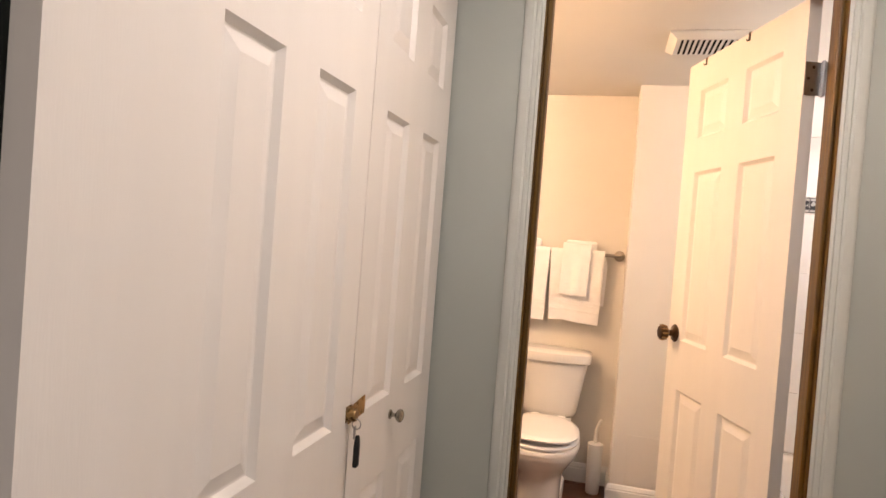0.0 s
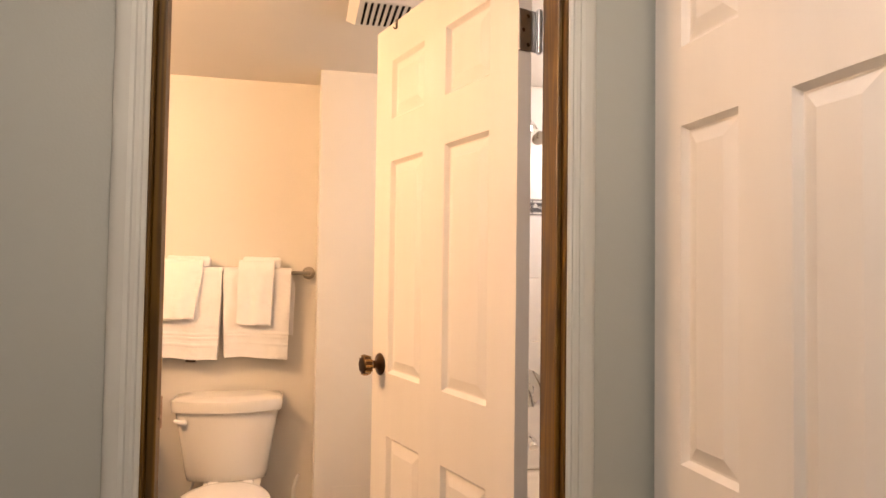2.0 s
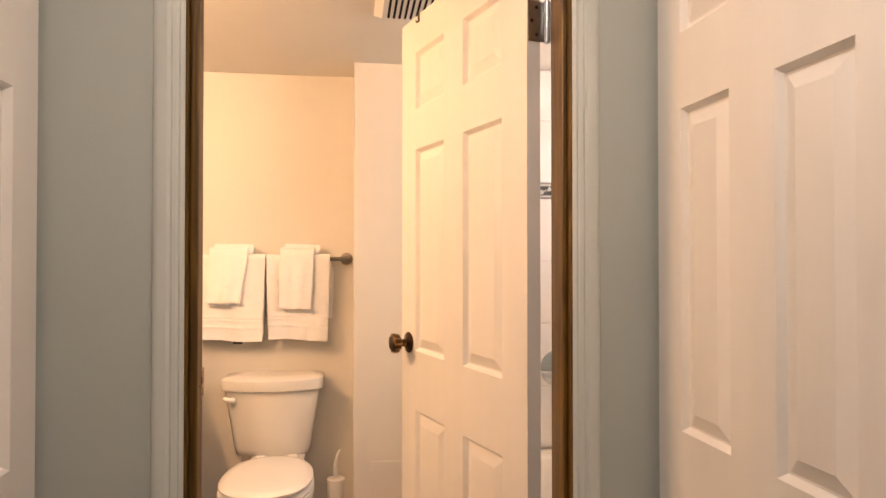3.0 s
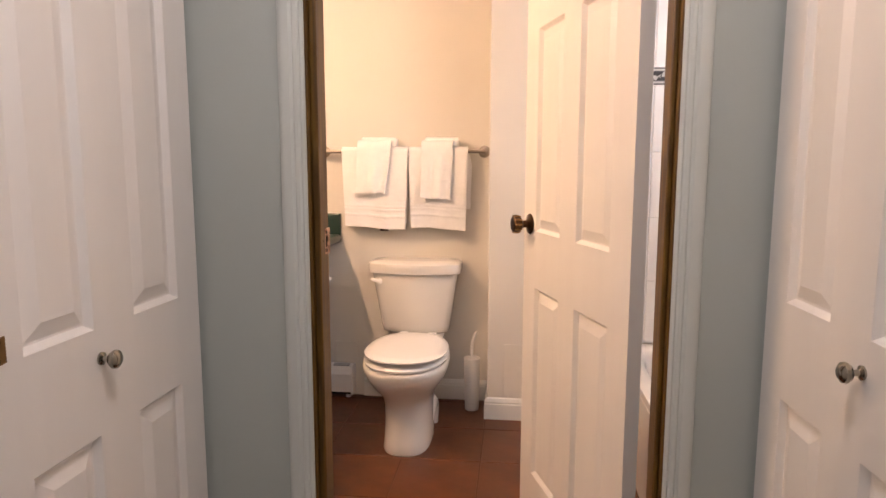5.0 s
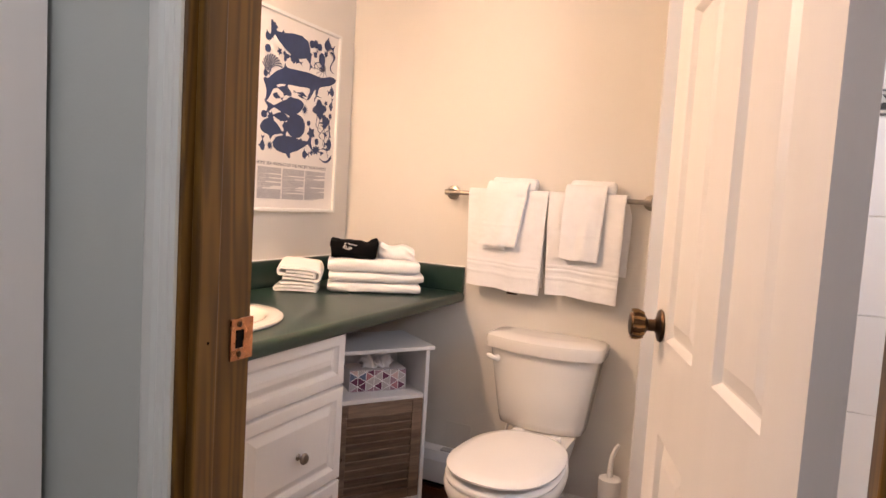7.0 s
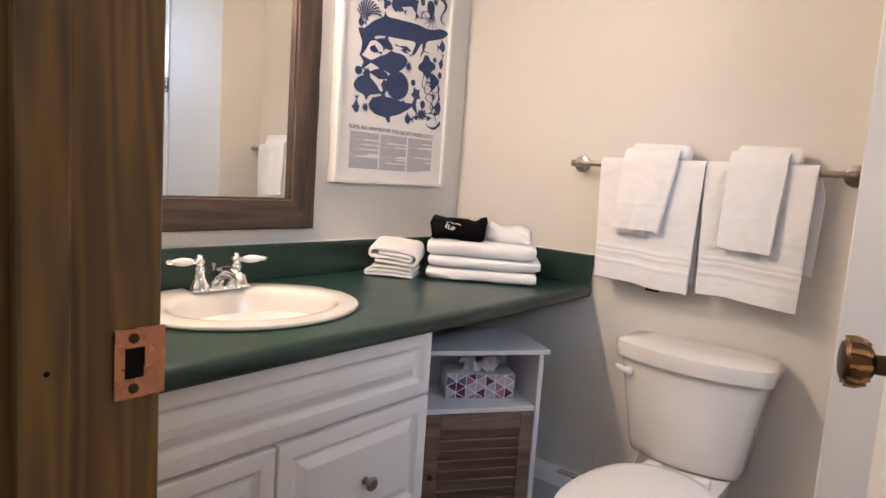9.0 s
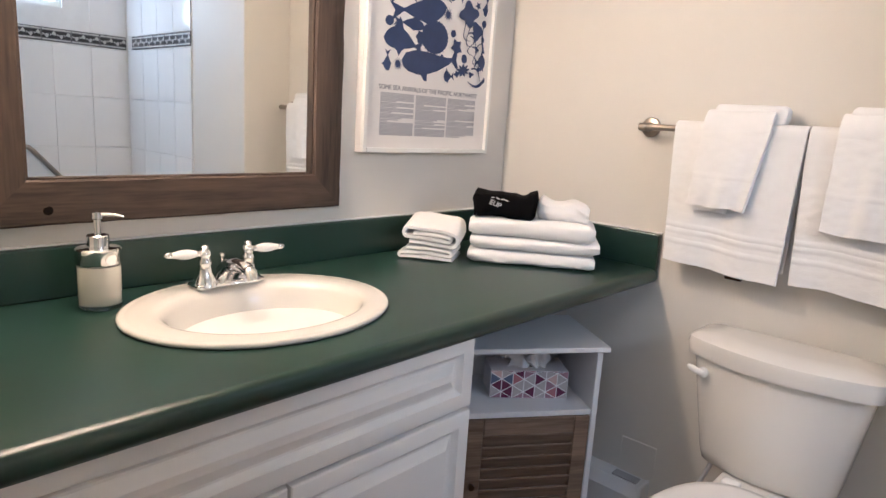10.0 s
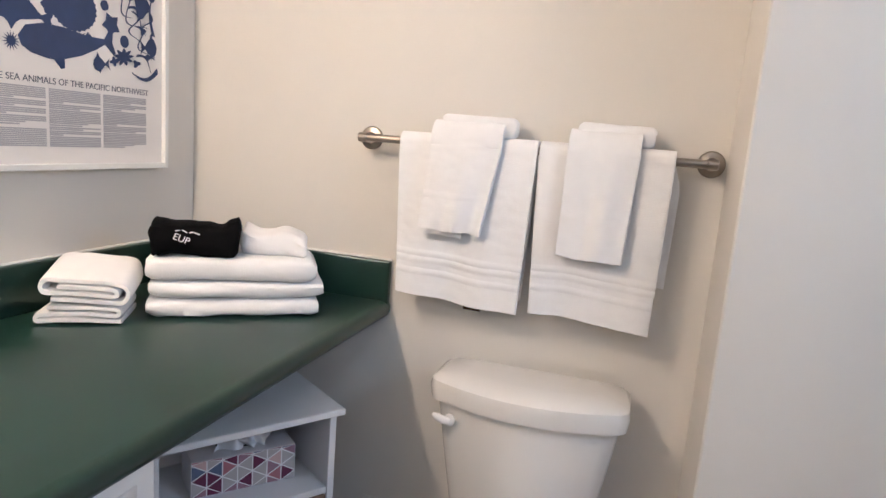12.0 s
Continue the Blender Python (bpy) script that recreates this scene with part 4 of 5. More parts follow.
# ---- towel bar and towels ----
BAR_Y, BAR_Z, BX0, BX1 = 3.306, 1.297, -0.612, 0.212
bar = thing("towel_bar", Matrix.Translation(((BX0 + BX1) / 2, Y_BACK, BAR_Z)), "brushed nickel towel bar on the wall over the toilet", "towel bar")
cxb, dyb = (BX0 + BX1) / 2, BAR_Y - Y_BACK
part("rod", tube([(BX0 - cxb, dyb, 0), (BX1 - cxb, dyb, 0)], 0.0095, 20), M_NICKEL, bar, smooth=40)
for x in (BX0, BX1):
    flange = part("flange", turned([(0.030, 0.0005), (0.030, 0.006), (0.027, 0.010), (0.015, 0.013), (0.0115, 0.018), (0.0115, 0.045)], 28, Matrix.Translation((x - cxb, 0, 0)) @ pose(0, 0, 0, 90)), M_NICKEL, bar, smooth=35)
    s = 1 if x == BX0 else -1
    part("end_post", tube([(x - cxb - s * 0.0095, dyb, 0), (x - cxb - s * 0.008, dyb, 0), (x - cxb + s * 0.012, dyb, 0), (x - cxb + s * 0.014, dyb, 0)], [0.009, 0.0115, 0.0118, 0.0098], 20), M_NICKEL, flange, smooth=40)


def cloth(name, x0, x1, front, back, out, seed, label, category, group, bands=(), nx=36, skew=0.0, lift=0.0, taper=0.0, swell=0.0, inner=None, spread=0.0):
    """A thick towel hung over the bar. front/back: drop in metres; out: how far its loop stands off the rod; bands: heights of woven ribs."""
    rnd = random.Random(seed)
    ph = [rnd.uniform(0, 6.28) for _ in range(4)]
    r = 0.0095 + out
    prof = []
    nf, nb, na = 110, 12, 12
    for i in range(nf):
        prof.append((-r, -front * (1 - i / nf), 0))
    for i in range(na + 1):
        a = math.pi * (1 - i / na)
        prof.append((r * math.cos(a), r * math.sin(a) + lift * math.sin(a), 1))
    for i in range(1, nb + 1):
        prof.append((r, -back * i / nb, 2))
    bm = bmesh.new()
    grid = []
    for j in range(nx + 1):
        u = j / nx
        col = []
        for y, z, k in prof:
            drop = max(0, -z)
            x = x0 + (x1 - x0) * u + skew * drop + taper * drop * (0.5 - u)
            if k == 2:
                x += spread * u * min(1, drop / 0.06)
            wave = 0.0045 * math.sin(7.5 * u + ph[0]) + 0.003 * math.sin(15 * u + ph[1] + drop * 4)
            w = wave * min(1, drop / 0.12 + 0.15) * (1 if k == 0 else 0.3)
            y2 = y - (w if k == 0 else -w * 0.3) - (swell * math.sin(min(1, drop / front) * 1.45) if k == 0 else 0)
            z2 = z + (0.0045 * math.sin(3.0 * u + ph[2]) + 0.0016 * math.sin(11 * u + ph[3])) * (drop / max(front, 0.1)) - (0.012 * u * drop / max(front, 0.1) if k == 0 else 0)
            if k == 0:
                for b in bands:
                    if abs(z - b) < 0.007:
                        y2 -= (0.0024 if front > 0.3 else 0.0009) * math.cos((z - b) / 0.007 * math.pi / 2)
                    if abs(z - b) < 0.003:
                        x += 0.001
            y2 += 0.0012 * noise.noise((x * 60, z * 60, seed))
            col.append(bm.verts.new((x, y2, z2)))
        grid.append(col)
    for a, b in zip(grid, grid[1:]):
        for i in range(len(prof) - 1):
            bm.faces.new((a[i], b[i], b[i + 1], a[i + 1]))
    if inner:
        # the under layer of the fold, a little longer than the upper one
        ply = [[bm.verts.new((x0 + (x1 - x0) * (inner[0] + (inner[1] - inner[0]) * i / 10) + skew * (front * (0.6 + 0.4 * j / 8)), -r - swell + 0.0115 + 0.003 * math.sin(i * 0.7), -front * (0.6 + 0.4 * j / 8) - inner[2] * j / 8 - 0.004 * (i / 5 - 1) ** 2)) for j in range(9)] for i in range(11)]
        for a, c in zip(ply, ply[1:]):
            for j in range(8):
                bm.faces.new((a[j], c[j], c[j + 1], a[j + 1]))
    ob = solid(name, bm, M_TOWEL, label, category, group, "", Matrix.Translation((0, BAR_Y, BAR_Z)), smooth=180)
    sol = ob.modifiers.new("thickness", "SOLIDIFY")
    sol.thickness, sol.offset = 0.011, 0.0
    bev = ob.modifiers.new("round", "BEVEL")
    bev.width, bev.segments, bev.limit_method = 0.004, 2, "ANGLE"
    return ob


BANDS = (-0.268, -0.284, -0.314)
cloth("bath_towel", -0.502, -0.165, 0.375, 0.36, 0.0085, 3, "white terry bath towel folded over the towel bar", "towel", "bath towels", BANDS, taper=0.075)
cloth("bath_towel", -0.161, 0.134, 0.380, 0.285, 0.0085, 8, "white terry bath towel folded over the towel bar", "towel", "bath towels", BANDS, taper=0.06, spread=0.020)
cloth("hand_towel", -0.418, -0.246, 0.200, 0.10, 0.0255, 5, "small white hand towel draped over a bath towel", "towel", "hand towels", (-0.118,), nx=20, skew=-0.11, lift=0.016, taper=0.10, swell=0.016, inner=(0.12, 0.66, 0.016))
cloth("hand_towel", -0.096, 0.060, 0.225, 0.10, 0.0255, 12, "small white hand towel draped over a bath towel", "towel", "hand towels", (-0.135,), nx=20, skew=-0.03, lift=0.016, taper=0.05, swell=0.016)
WASHCLOTHS = ((-0.402, -0.222, 31), (-0.082, 0.086, 44))
# paper holder that peeps out under a towel
holder = thing("paper_holder", Matrix.Translation((-0.30, Y_BACK, 0.935)), "dark bronze toilet paper holder under the towels", "paper holder")
part("post", tube([(0, -0.001, 0), (0, -0.05, 0), (0.004, -0.066, -0.006), (0.02, -0.070, -0.026)], [0.013, 0.010, 0.010, 0.011], 14), M_BRASS_DARK, holder, smooth=50)
part("arm", tube([(-0.012, -0.068, -0.029), (0.03, -0.070, -0.029)], 0.009, 14), M_BRASS_DARK, holder, smooth=50)


# ---- folded linen on the worktop ----
def fold(w, d, h, seed, layers=2, amp=1.0):
    """A folded towel: a soft slab of wrapped layers, its front edge rounded."""
    bm = bmesh.new()
    n, ny = 34, 5
    t = h / layers
    for k in range(layers):
        rings = []
        for i in range(n + 1):
            u = i / n
            x = -w / 2 + w * u
            end = min(1.0, min(u, 1 - u) * n / 2.0 + 0.25)
            ring = []
            for a in range(20):
                ang = 2 * math.pi * a / 20
                c, s = math.cos(ang), math.sin(ang)
                px = abs(c) ** 0.35 * (1 if c > 0 else -1)
                pz = abs(s) ** 0.7 * (1 if s > 0 else -1)
                q = amp * (0.0048 * noise.noise((x * 11 + seed, px * 1.2 + k * 5, pz + seed)) + 0.0022 * noise.noise((x * 34, px * 4 + seed, pz * 3 + k)) + 0.0022 * math.sin(x * 16 + seed + k))
                ring.append((x + 0.003 * noise.noise((pz * 2, seed, k * 3 + px)), px * d / 2 * (0.90 + 0.10 * end) + q, t * (k + 0.5) + pz * t * 0.52 * (0.55 + 0.45 * end) + q * 0.6))
            rings.append(ring)
        join(bm, loft(rings))
    return bm


for x0, x1, sd in WASHCLOTHS:
    solid("washcloth", fold(x1 - x0, 0.044, 0.048, sd, 1, 0.7), M_TOWEL, "white washcloth folded thick on top of the towel bar", "washcloth", "washcloths on the bar", "", Matrix.Translation(((x0 + x1) / 2, BAR_Y + 0.010, BAR_Z + 0.0225)) @ pose(0, 0, 0, 0, 1.5, 0), smooth=70)

STACK = Matrix.Translation((-0.826, 3.098, CT)) @ pose(0, 0, 0, 0, 0, 35)
zs = 0.0
for k, (w, h, dx) in enumerate(((0.372, 0.043, 0.0), (0.378, 0.039, 0.008), (0.366, 0.055, -0.004))):
    solid("folded_towel", fold(w, 0.205, h, 3.7 * k + 1, 1), M_TOWEL, "white terry bath towel folded flat in a stack on the worktop", "towel", "stack of folded towels", "", STACK @ Matrix.Translation((dx, 0, zs)), smooth=60)
    zs += h
# rolled white cloth and black cloth with white letters on the stack
roll = fold(0.150, 0.13, 0.052, 21, 1, 2.2)
for v in roll.verts:
    v.co.z *= 1 - 0.12 * (v.co.x / 0.075) + 0.10 * math.sin(v.co.x * 55)
solid("rolled_washcloth", roll, M_TOWEL, "rolled white washcloth on top of folded towels", "washcloth", "", "", STACK @ Matrix.Translation((0.088, -0.004, zs - 0.002)) @ pose(0, 0, 0, 0, 0, -6), smooth=60)
bc = fold(0.178, 0.115, 0.068, 33, 1, 2.2)
for v in bc.verts:
    top = max(0.0, (v.co.z - 0.03) / 0.038)
    v.co.z += top * (0.013 * math.exp(-((v.co.x - 0.080) / 0.014) ** 2) + 0.005 * math.exp(-((v.co.x + 0.082) / 0.016) ** 2) - 0.006 * math.exp(-((v.co.x - 0.048) / 0.02) ** 2))
    v.co.x += 0.010 * top * (1 if v.co.x > 0.07 else -1 if v.co.x < -0.07 else 0)
    v.co.z -= 0.010 * max(0.0, -v.co.x / 0.089) * (1 - top) * (1 if v.co.z > 0.012 else 0)
black = thing("black_cloth", STACK @ Matrix.Translation((-0.086, -0.040, zs - 0.002)), "folded black make-up cloth lying on white towels", "cloth")
bc.normal_update()
skin = [(v.co.copy(), v.normal.copy()) for v in bc.verts if v.co.y < 0]
part("cloth", bc, M_BLACK_CLOTH, black, smooth=60)


def on_cloth(x, z, turn):
    """A pose that lies on the cloth's front at x, z."""
    near = sorted(skin, key=lambda q: (q[0].x - x) ** 2 + (q[0].z - z) ** 2)[:4]
    hit, normal = min((q[0] for q in near), key=lambda c: c.y), near[0][1]
    lean = min(80, max(30, math.degrees(math.atan2(-normal.y, normal.z))))
    return Matrix.Translation((x, hit.y - 0.0028, z)) @ pose(0, 0, 0, lean) @ pose(0, 0, 0, 0, 0, turn)


lettering("EUP", 0.0205, black, M_TOWEL, on_cloth(-0.030, 0.038, -20))
for bx, bz, bw, turn in ((-0.036, 0.0615, 0.009, 20), (-0.022, 0.060, 0.012, -35), (-0.008, 0.058, 0.009, 15), (0.003, 0.0555, 0.013, -20)):
    bl = part("printed_bar", box(-bw / 2, bw / 2, -0.0012, 0.0012, -0.0004, 0.0004), M_TOWEL, black)
    bl.matrix_local = on_cloth(bx, bz, turn)


# washcloths folded in a small pile, their rolled layers showing at the front
def wound(spans, d, p, th, seed, rise=0.0):
    """A cloth folded along a path: spans are (height index, left end, right end, runs to the right); the layers show at the front."""
    line = []
    for k, (row, xa, xb, right) in enumerate(spans):
        z = th / 2 + row * p
        ends = (xa, xb) if right else (xb, xa)
        line += [(ends[0] + (ends[1] - ends[0]) * i / 10, z) for i in range(11)]
        if k + 1 < len(spans):
            z2 = th / 2 + spans[k + 1][0] * p
            nx = (spans[k + 1][1], spans[k + 1][2])[1 if right else 0]
            mid, rad = (z + z2) / 2, (z2 - z) / 2
            for i in range(1, 8):
                a = math.pi * i / 8
                bulge = abs(rad) * 1.0 * math.sin(a) * (1 if right else -1)
                line.append((ends[1] + (nx - ends[1]) * i / 8 + bulge, mid - rad * math.cos(a)))
    rings = []
    for j in range(13):
        y = -d / 2 + d * j / 12
        soft = 1 - 0.35 * (1 if j in (0, 12) else 0)
        ring_a, ring_b = [], []
        for i, (x, z) in enumerate(line):
            a, c = line[max(0, i - 1)], line[min(len(line) - 1, i + 1)]
            t = Vector((c[0] - a[0], c[1] - a[1])).normalized()
            q = 0.0020 * noise.noise((x * 22 + seed, y * 14, z * 40)) + 0.0008 * noise.noise((x * 70, y * 60, seed))
            h = th / 2 * soft
            lift = rise * (y / d + 0.5) * z / 0.05 + 0.0020 * math.sin(x * 30 + seed)
            yy = y + 0.004 * noise.noise((x * 18, z * 60, seed + j * 0.1))
            ring_a.append((x - t.y * h, yy, z + t.x * h + q + lift)), ring_b.append((x + t.y * h, yy, z - t.x * h + q + lift))
        rings.append(ring_a + ring_b[::-1])
    return loft(rings)


PILE = Matrix.Translation((-1.033, 2.872, CT)) @ pose(0, 0, 0, 0, 0, 31)
solid("folded_washcloth", wound(((0, -0.075, 0.078, False), (1, -0.075, 0.068, True), (2, -0.060, 0.068, False)), 0.142, 0.0128, 0.0118, 2.0), M_TOWEL, "white washcloth folded in a small pile on the worktop", "washcloth", "pile of washcloths", "", PILE @ Matrix.Translation((0, 0, 0.003)), smooth=60)
solid("folded_washcloth", wound(((2, -0.045, 0.058, True), (1, -0.062, 0.058, False), (3, -0.062, 0.066, True), (0, -0.055, 0.066, False)), 0.156, 0.0135, 0.0122, 7.0, 0.026), M_TOWEL, "thick folded white washcloth lying on another one", "washcloth", "pile of washcloths", "", PILE @ Matrix.Translation((0.000, 0.002, 0.0455)) @ pose(0, 0, 0, 0, 5.5, 3), smooth=60)

# ---- shelf unit under the worktop ----
SU = Matrix.Translation((-0.516, 3.042, 0)) @ pose(0, 0, 0, 0, 0, 55)
# local: x to the unit's right end (0 at its front right corner), y to the back
shelf = thing("shelf_cabinet", SU, "narrow white shelf cabinet with a brown louvred door", "cabinet")
SWD, SDP, ST = 0.390, 0.270, 0.016
part("top", box(-SWD - 0.014, 0.014, -0.014, SDP + 0.01, 0.684, 0.699, 0.002), M_SHELF, shelf)
for x in (-SWD, -ST):
    part("side_panel", box(x, x + ST, 0, SDP, 0.0, 0.684, 0.001), M_SHELF, shelf)
part("middle_shelf", box(-SWD + ST, -ST, 0.004, SDP - 0.006, 0.494, 0.510, 0.001), M_SHELF, shelf)
part("bottom_shelf", box(-SWD + ST, -ST, 0.004, SDP - 0.006, 0.085, 0.101), M_SHELF, shelf)
part("back_panel", box(-SWD + ST, -ST, SDP - 0.006, SDP, 0.06, 0.684), M_SHELF, shelf)
part("plinth", box(-SWD + ST, -ST, 0.002, 0.016, 0.040, 0.085, 0.001), M_SHELF, shelf)
sdoor = part("door", box(-SWD + ST + 0.002, -SWD + ST + 0.047, 0.0, 0.018, 0.103, 0.492, 0.002), M_LOUVRE, shelf, "brown wooden louvred door")
part("stile", box(-ST - 0.047, -ST - 0.002, 0.0, 0.018, 0.103, 0.492, 0.002), M_LOUVRE, sdoor)
part("rail", box(-SWD + ST + 0.048, -ST - 0.048, 0.0, 0.018, 0.444, 0.492, 0.002), M_LOUVRE, sdoor)
part("rail", box(-SWD + ST + 0.048, -ST - 0.048, 0.0, 0.018, 0.103, 0.143, 0.002), M_LOUVRE, sdoor)
for k in range(9):
    z = 0.160 + k * 0.0330
    sl = box(-0.132, 0.132, -0.0205, 0.0205, -0.003, 0.003, 0.0012)
    sl.transform(Matrix.Translation((-SWD / 2, 0.010, z)) @ pose(0, 0, 0, -68))
    part("slat", sl, M_LOUVRE, sdoor)
kb = part("knob", turned([(0.004, 0), (0.004, 0.008), (0.009, 0.011), (0.009, 0.017), (0.001, 0.019)], 14), M_BRASS_DARK, sdoor, "small dark knob", smooth=40)
kb.matrix_local = Matrix.Translation((-SWD + ST + 0.020, 0.0, 0.300)) @ pose(0, 0, 0, 90)

# tissue box
TB = Matrix.Translation((-0.6875, 2.950, 0.510)) @ pose(0, 0, 0, 0, 0, 49)
tissue = thing("tissue_box", TB, "tissue box with plum and grey triangles, a tissue pulled up", "tissue box")
TL, TD, TH = 0.227, 0.112, 0.083
part("carton", box(-TL / 2, TL / 2, 0, TD, 0, TH, 0.0015), M_BOX_BASE, tissue)


def triangles(length, height, m, seed, name):
    """Rows of triangles with pale joints on one face, each a thin piece."""
    rnd = random.Random(seed)
    n = round(length / 0.0325)
    cw, side = length / n, 0.0385
    for c in range(n):
        for i in range(-1, 5):
            z = i * side / 2
            right = (i + c) % 2 == 0
            x0 = c * cw
            pts = [(x0, z), (x0 + cw, z + side / 2), (x0, z + side)] if right else [(x0 + cw, z), (x0 + cw, z + side), (x0, z + side / 2)]
            mid = (sum(p[0] for p in pts) / 3, sum(p[1] for p in pts) / 3)
            pts = [(mid[0] + (p[0] - mid[0]) * 0.88, min(max(mid[1] + (p[1] - mid[1]) * 0.88, 0.001), height - 0.001)) for p in pts]
            if abs((pts[1][0] - pts[0][0]) * (pts[2][1] - pts[0][1]) - (pts[2][0] - pts[0][0]) * (pts[1][1] - pts[0][1])) < 2e-5:
                continue
            ob = part("triangle", flat(pts, 0.0003), M_BOX[rnd.choice((0, 0, 1, 2, 3, 3, 4, 5))], tissue)
            ob.matrix_local = m
    line = part(name, box(0.0005, length - 0.0005, -0.00015, 0, 0.001, height - 0.001), M_BOX_LINE, tissue)
    line.matrix_local = m


triangles(TL, TH, Matrix.Translation((-TL / 2, 0, 0)), 4, "front_print")
triangles(TD, TH, Matrix.Translation((TL / 2, 0, 0)) @ pose(0, 0, 0, 0, 0, 90), 9, "side_print")
part("opening", turned([(0.001, 0), (0.038, 0), (0.040, 0.0006), (0.001, 0.0007)], 24, Matrix.Translation((0, TD / 2, TH)) @ Matrix.Diagonal((1.3, 0.6, 1, 1))), M_RECESS_SHADE, tissue, "dark opening")
bm = bmesh.new()
def tissue_height(u):
    return 0.020 + 0.040 * math.exp(-((u - 0.24) / 0.15) ** 2) + 0.030 * math.exp(-((u - 0.78) / 0.16) ** 2)


NU, NV = 30, 12
g = [[bm.verts.new((-0.062 + 0.124 * i / NU + 0.014 * math.sin(j * 0.6 + i * 0.15), TD / 2 - 0.030 + 0.060 * j / NV + 0.010 * math.sin(i * 0.55 + j * 0.5) + 0.006 * noise.noise((i * 0.4, j * 0.5, 3.0)), TH + 0.0015 + tissue_height(i / NU) * math.sin(math.pi * j / NV) ** 0.7 * (0.85 + 0.5 * noise.noise((i * 0.35, j * 0.3, 8.0))))) for j in range(NV + 1)] for i in range(NU + 1)]
for a, b in zip(g, g[1:]):
    for j in range(NV):
        bm.faces.new((a[j], b[j], b[j + 1], a[j + 1]))
part("tissue", bm, M_TISSUE, tissue, "crumpled white tissue", smooth=180)

# ---- poster ----
PY0, PY1, PZ0, PZ1 = 2.672, 3.226, 1.176, 1.950
poster = thing("framed_poster", Matrix.Translation((X_LEFT + 0.001, (PY0 + PY1) / 2, PZ0)) @ pose(0, 0, 0, 0, 0, 90), "framed white poster of navy sea animals", "poster")
PW, PH, PD = PY1 - PY0, PZ1 - PZ0, 0.036
# local: x along the wall to the back, -y out of the wall
part("backing", box(-PW / 2, PW / 2, -PD + 0.012, 0, 0, PH), M_PAPER, poster)
for a in ((-PW / 2, -PW / 2 + 0.014, 0, PH), (PW / 2 - 0.014, PW / 2, 0, PH)):
    part("frame_side", box(a[0], a[1], -PD, -PD + 0.012, a[2], a[3], 0.0015), M_TRIM, poster)
for a in ((0, 0.014), (PH - 0.014, PH)):
    part("frame_rail", box(-PW / 2 + 0.0145, PW / 2 - 0.0145, -PD, -PD + 0.012, a[0], a[1], 0.0015), M_TRIM, poster)
PFACE = -PD + 0.012 - 0.0002


def outline_fish(l, h, bend=0.0, tail=0.28, fin=0.2, n=14):
    up, lo = [], []
    for i in range(n + 1):
        u = i / n
        w = h / 2 * (math.sin(math.pi * u ** 0.75) ** 0.8 if 0 < u < 1 else 0)
        w = max(w, h * 0.07 * u)
        y = bend * l * math.sin(math.pi * u)
        extra = h * fin * max(0, 1 - abs(u - 0.45) / 0.12)
        up.append((l * (u * (1 - tail) - 0.5), y + w + extra)), lo.append((l * (u * (1 - tail) - 0.5), y - w - 0.6 * h * fin * max(0, 1 - abs(u - 0.5) / 0.10)))
    t = [(l * 0.5, h * 0.40), (l * (0.5 - tail * 0.35), 0.0), (l * 0.5, -h * 0.42)]
    return lo + t[::-1] + up[::-1]


def outline_whale(l, h):
    pts = []
    for u, v in ((0, 0.10), (0.02, -0.15), (0.10, -0.34), (0.24, -0.48), (0.31, -0.52), (0.37, -0.78), (0.41, -0.76), (0.42, -0.50), (0.60, -0.40), (0.78, -0.20), (0.88, -0.05), (0.97, -0.35), (1.0, -0.30), (0.97, 0.02), (1.0, 0.42), (0.96, 0.45), (0.88, 0.12), (0.74, 0.16), (0.70, 0.30), (0.67, 0.20), (0.45, 0.38), (0.25, 0.46), (0.08, 0.38)):
        pts.append((l * (u - 0.5), h * v))
    return pts


def outline_blob(r, lobes, depth, n=36, squash=1.0):
    return [(r * (1 + depth * math.cos(lobes * a)) * math.cos(a), squash * r * (1 + depth * math.cos(lobes * a)) * math.sin(a)) for a in (2 * math.pi * i / n for i in range(n))]


def outline_eel(l, w, waves, n=22):
    mid = [(l * (i / n - 0.5), 0.22 * l * math.sin(waves * math.pi * i / n)) for i in range(n + 1)]
    a = [(x, y + w * (1 - 0.8 * i / n)) for i, (x, y) in enumerate(mid)]
    b = [(x, y - w * (1 - 0.8 * i / n)) for i, (x, y) in enumerate(mid)]
    return b + a[::-1]


def outline_humpback():
    """A breaching whale, its tail bent down, drawn in a box about 0.46 wide."""
    body = ((-0.228, 0.007), (-0.200, 0.013), (-0.160, 0.045), (-0.117, 0.068), (-0.110, 0.088), (-0.095, 0.073), (-0.030, 0.076), (0.050, 0.080), (0.125, 0.076), (0.187, 0.092), (0.228, 0.084), (0.200, 0.060), (0.145, 0.042), (0.112, 0.030))
    fins = ((0.102, 0.002), (0.088, -0.004), (0.085, 0.020), (0.050, -0.026), (0.034, -0.028), (0.050, 0.015), (-0.010, 0.013), (-0.082, 0.008), (-0.140, 0.0), (-0.168, -0.020), (-0.190, -0.055), (-0.214, -0.080), (-0.208, -0.035))
    return (body + fins)[::-1]


def outline_star(r, arms, inner):
    return [((r if i % 2 else r * inner) * math.cos(math.pi * i / arms), (r if i % 2 else r * inner) * math.sin(math.pi * i / arms)) for i in range(2 * arms)]


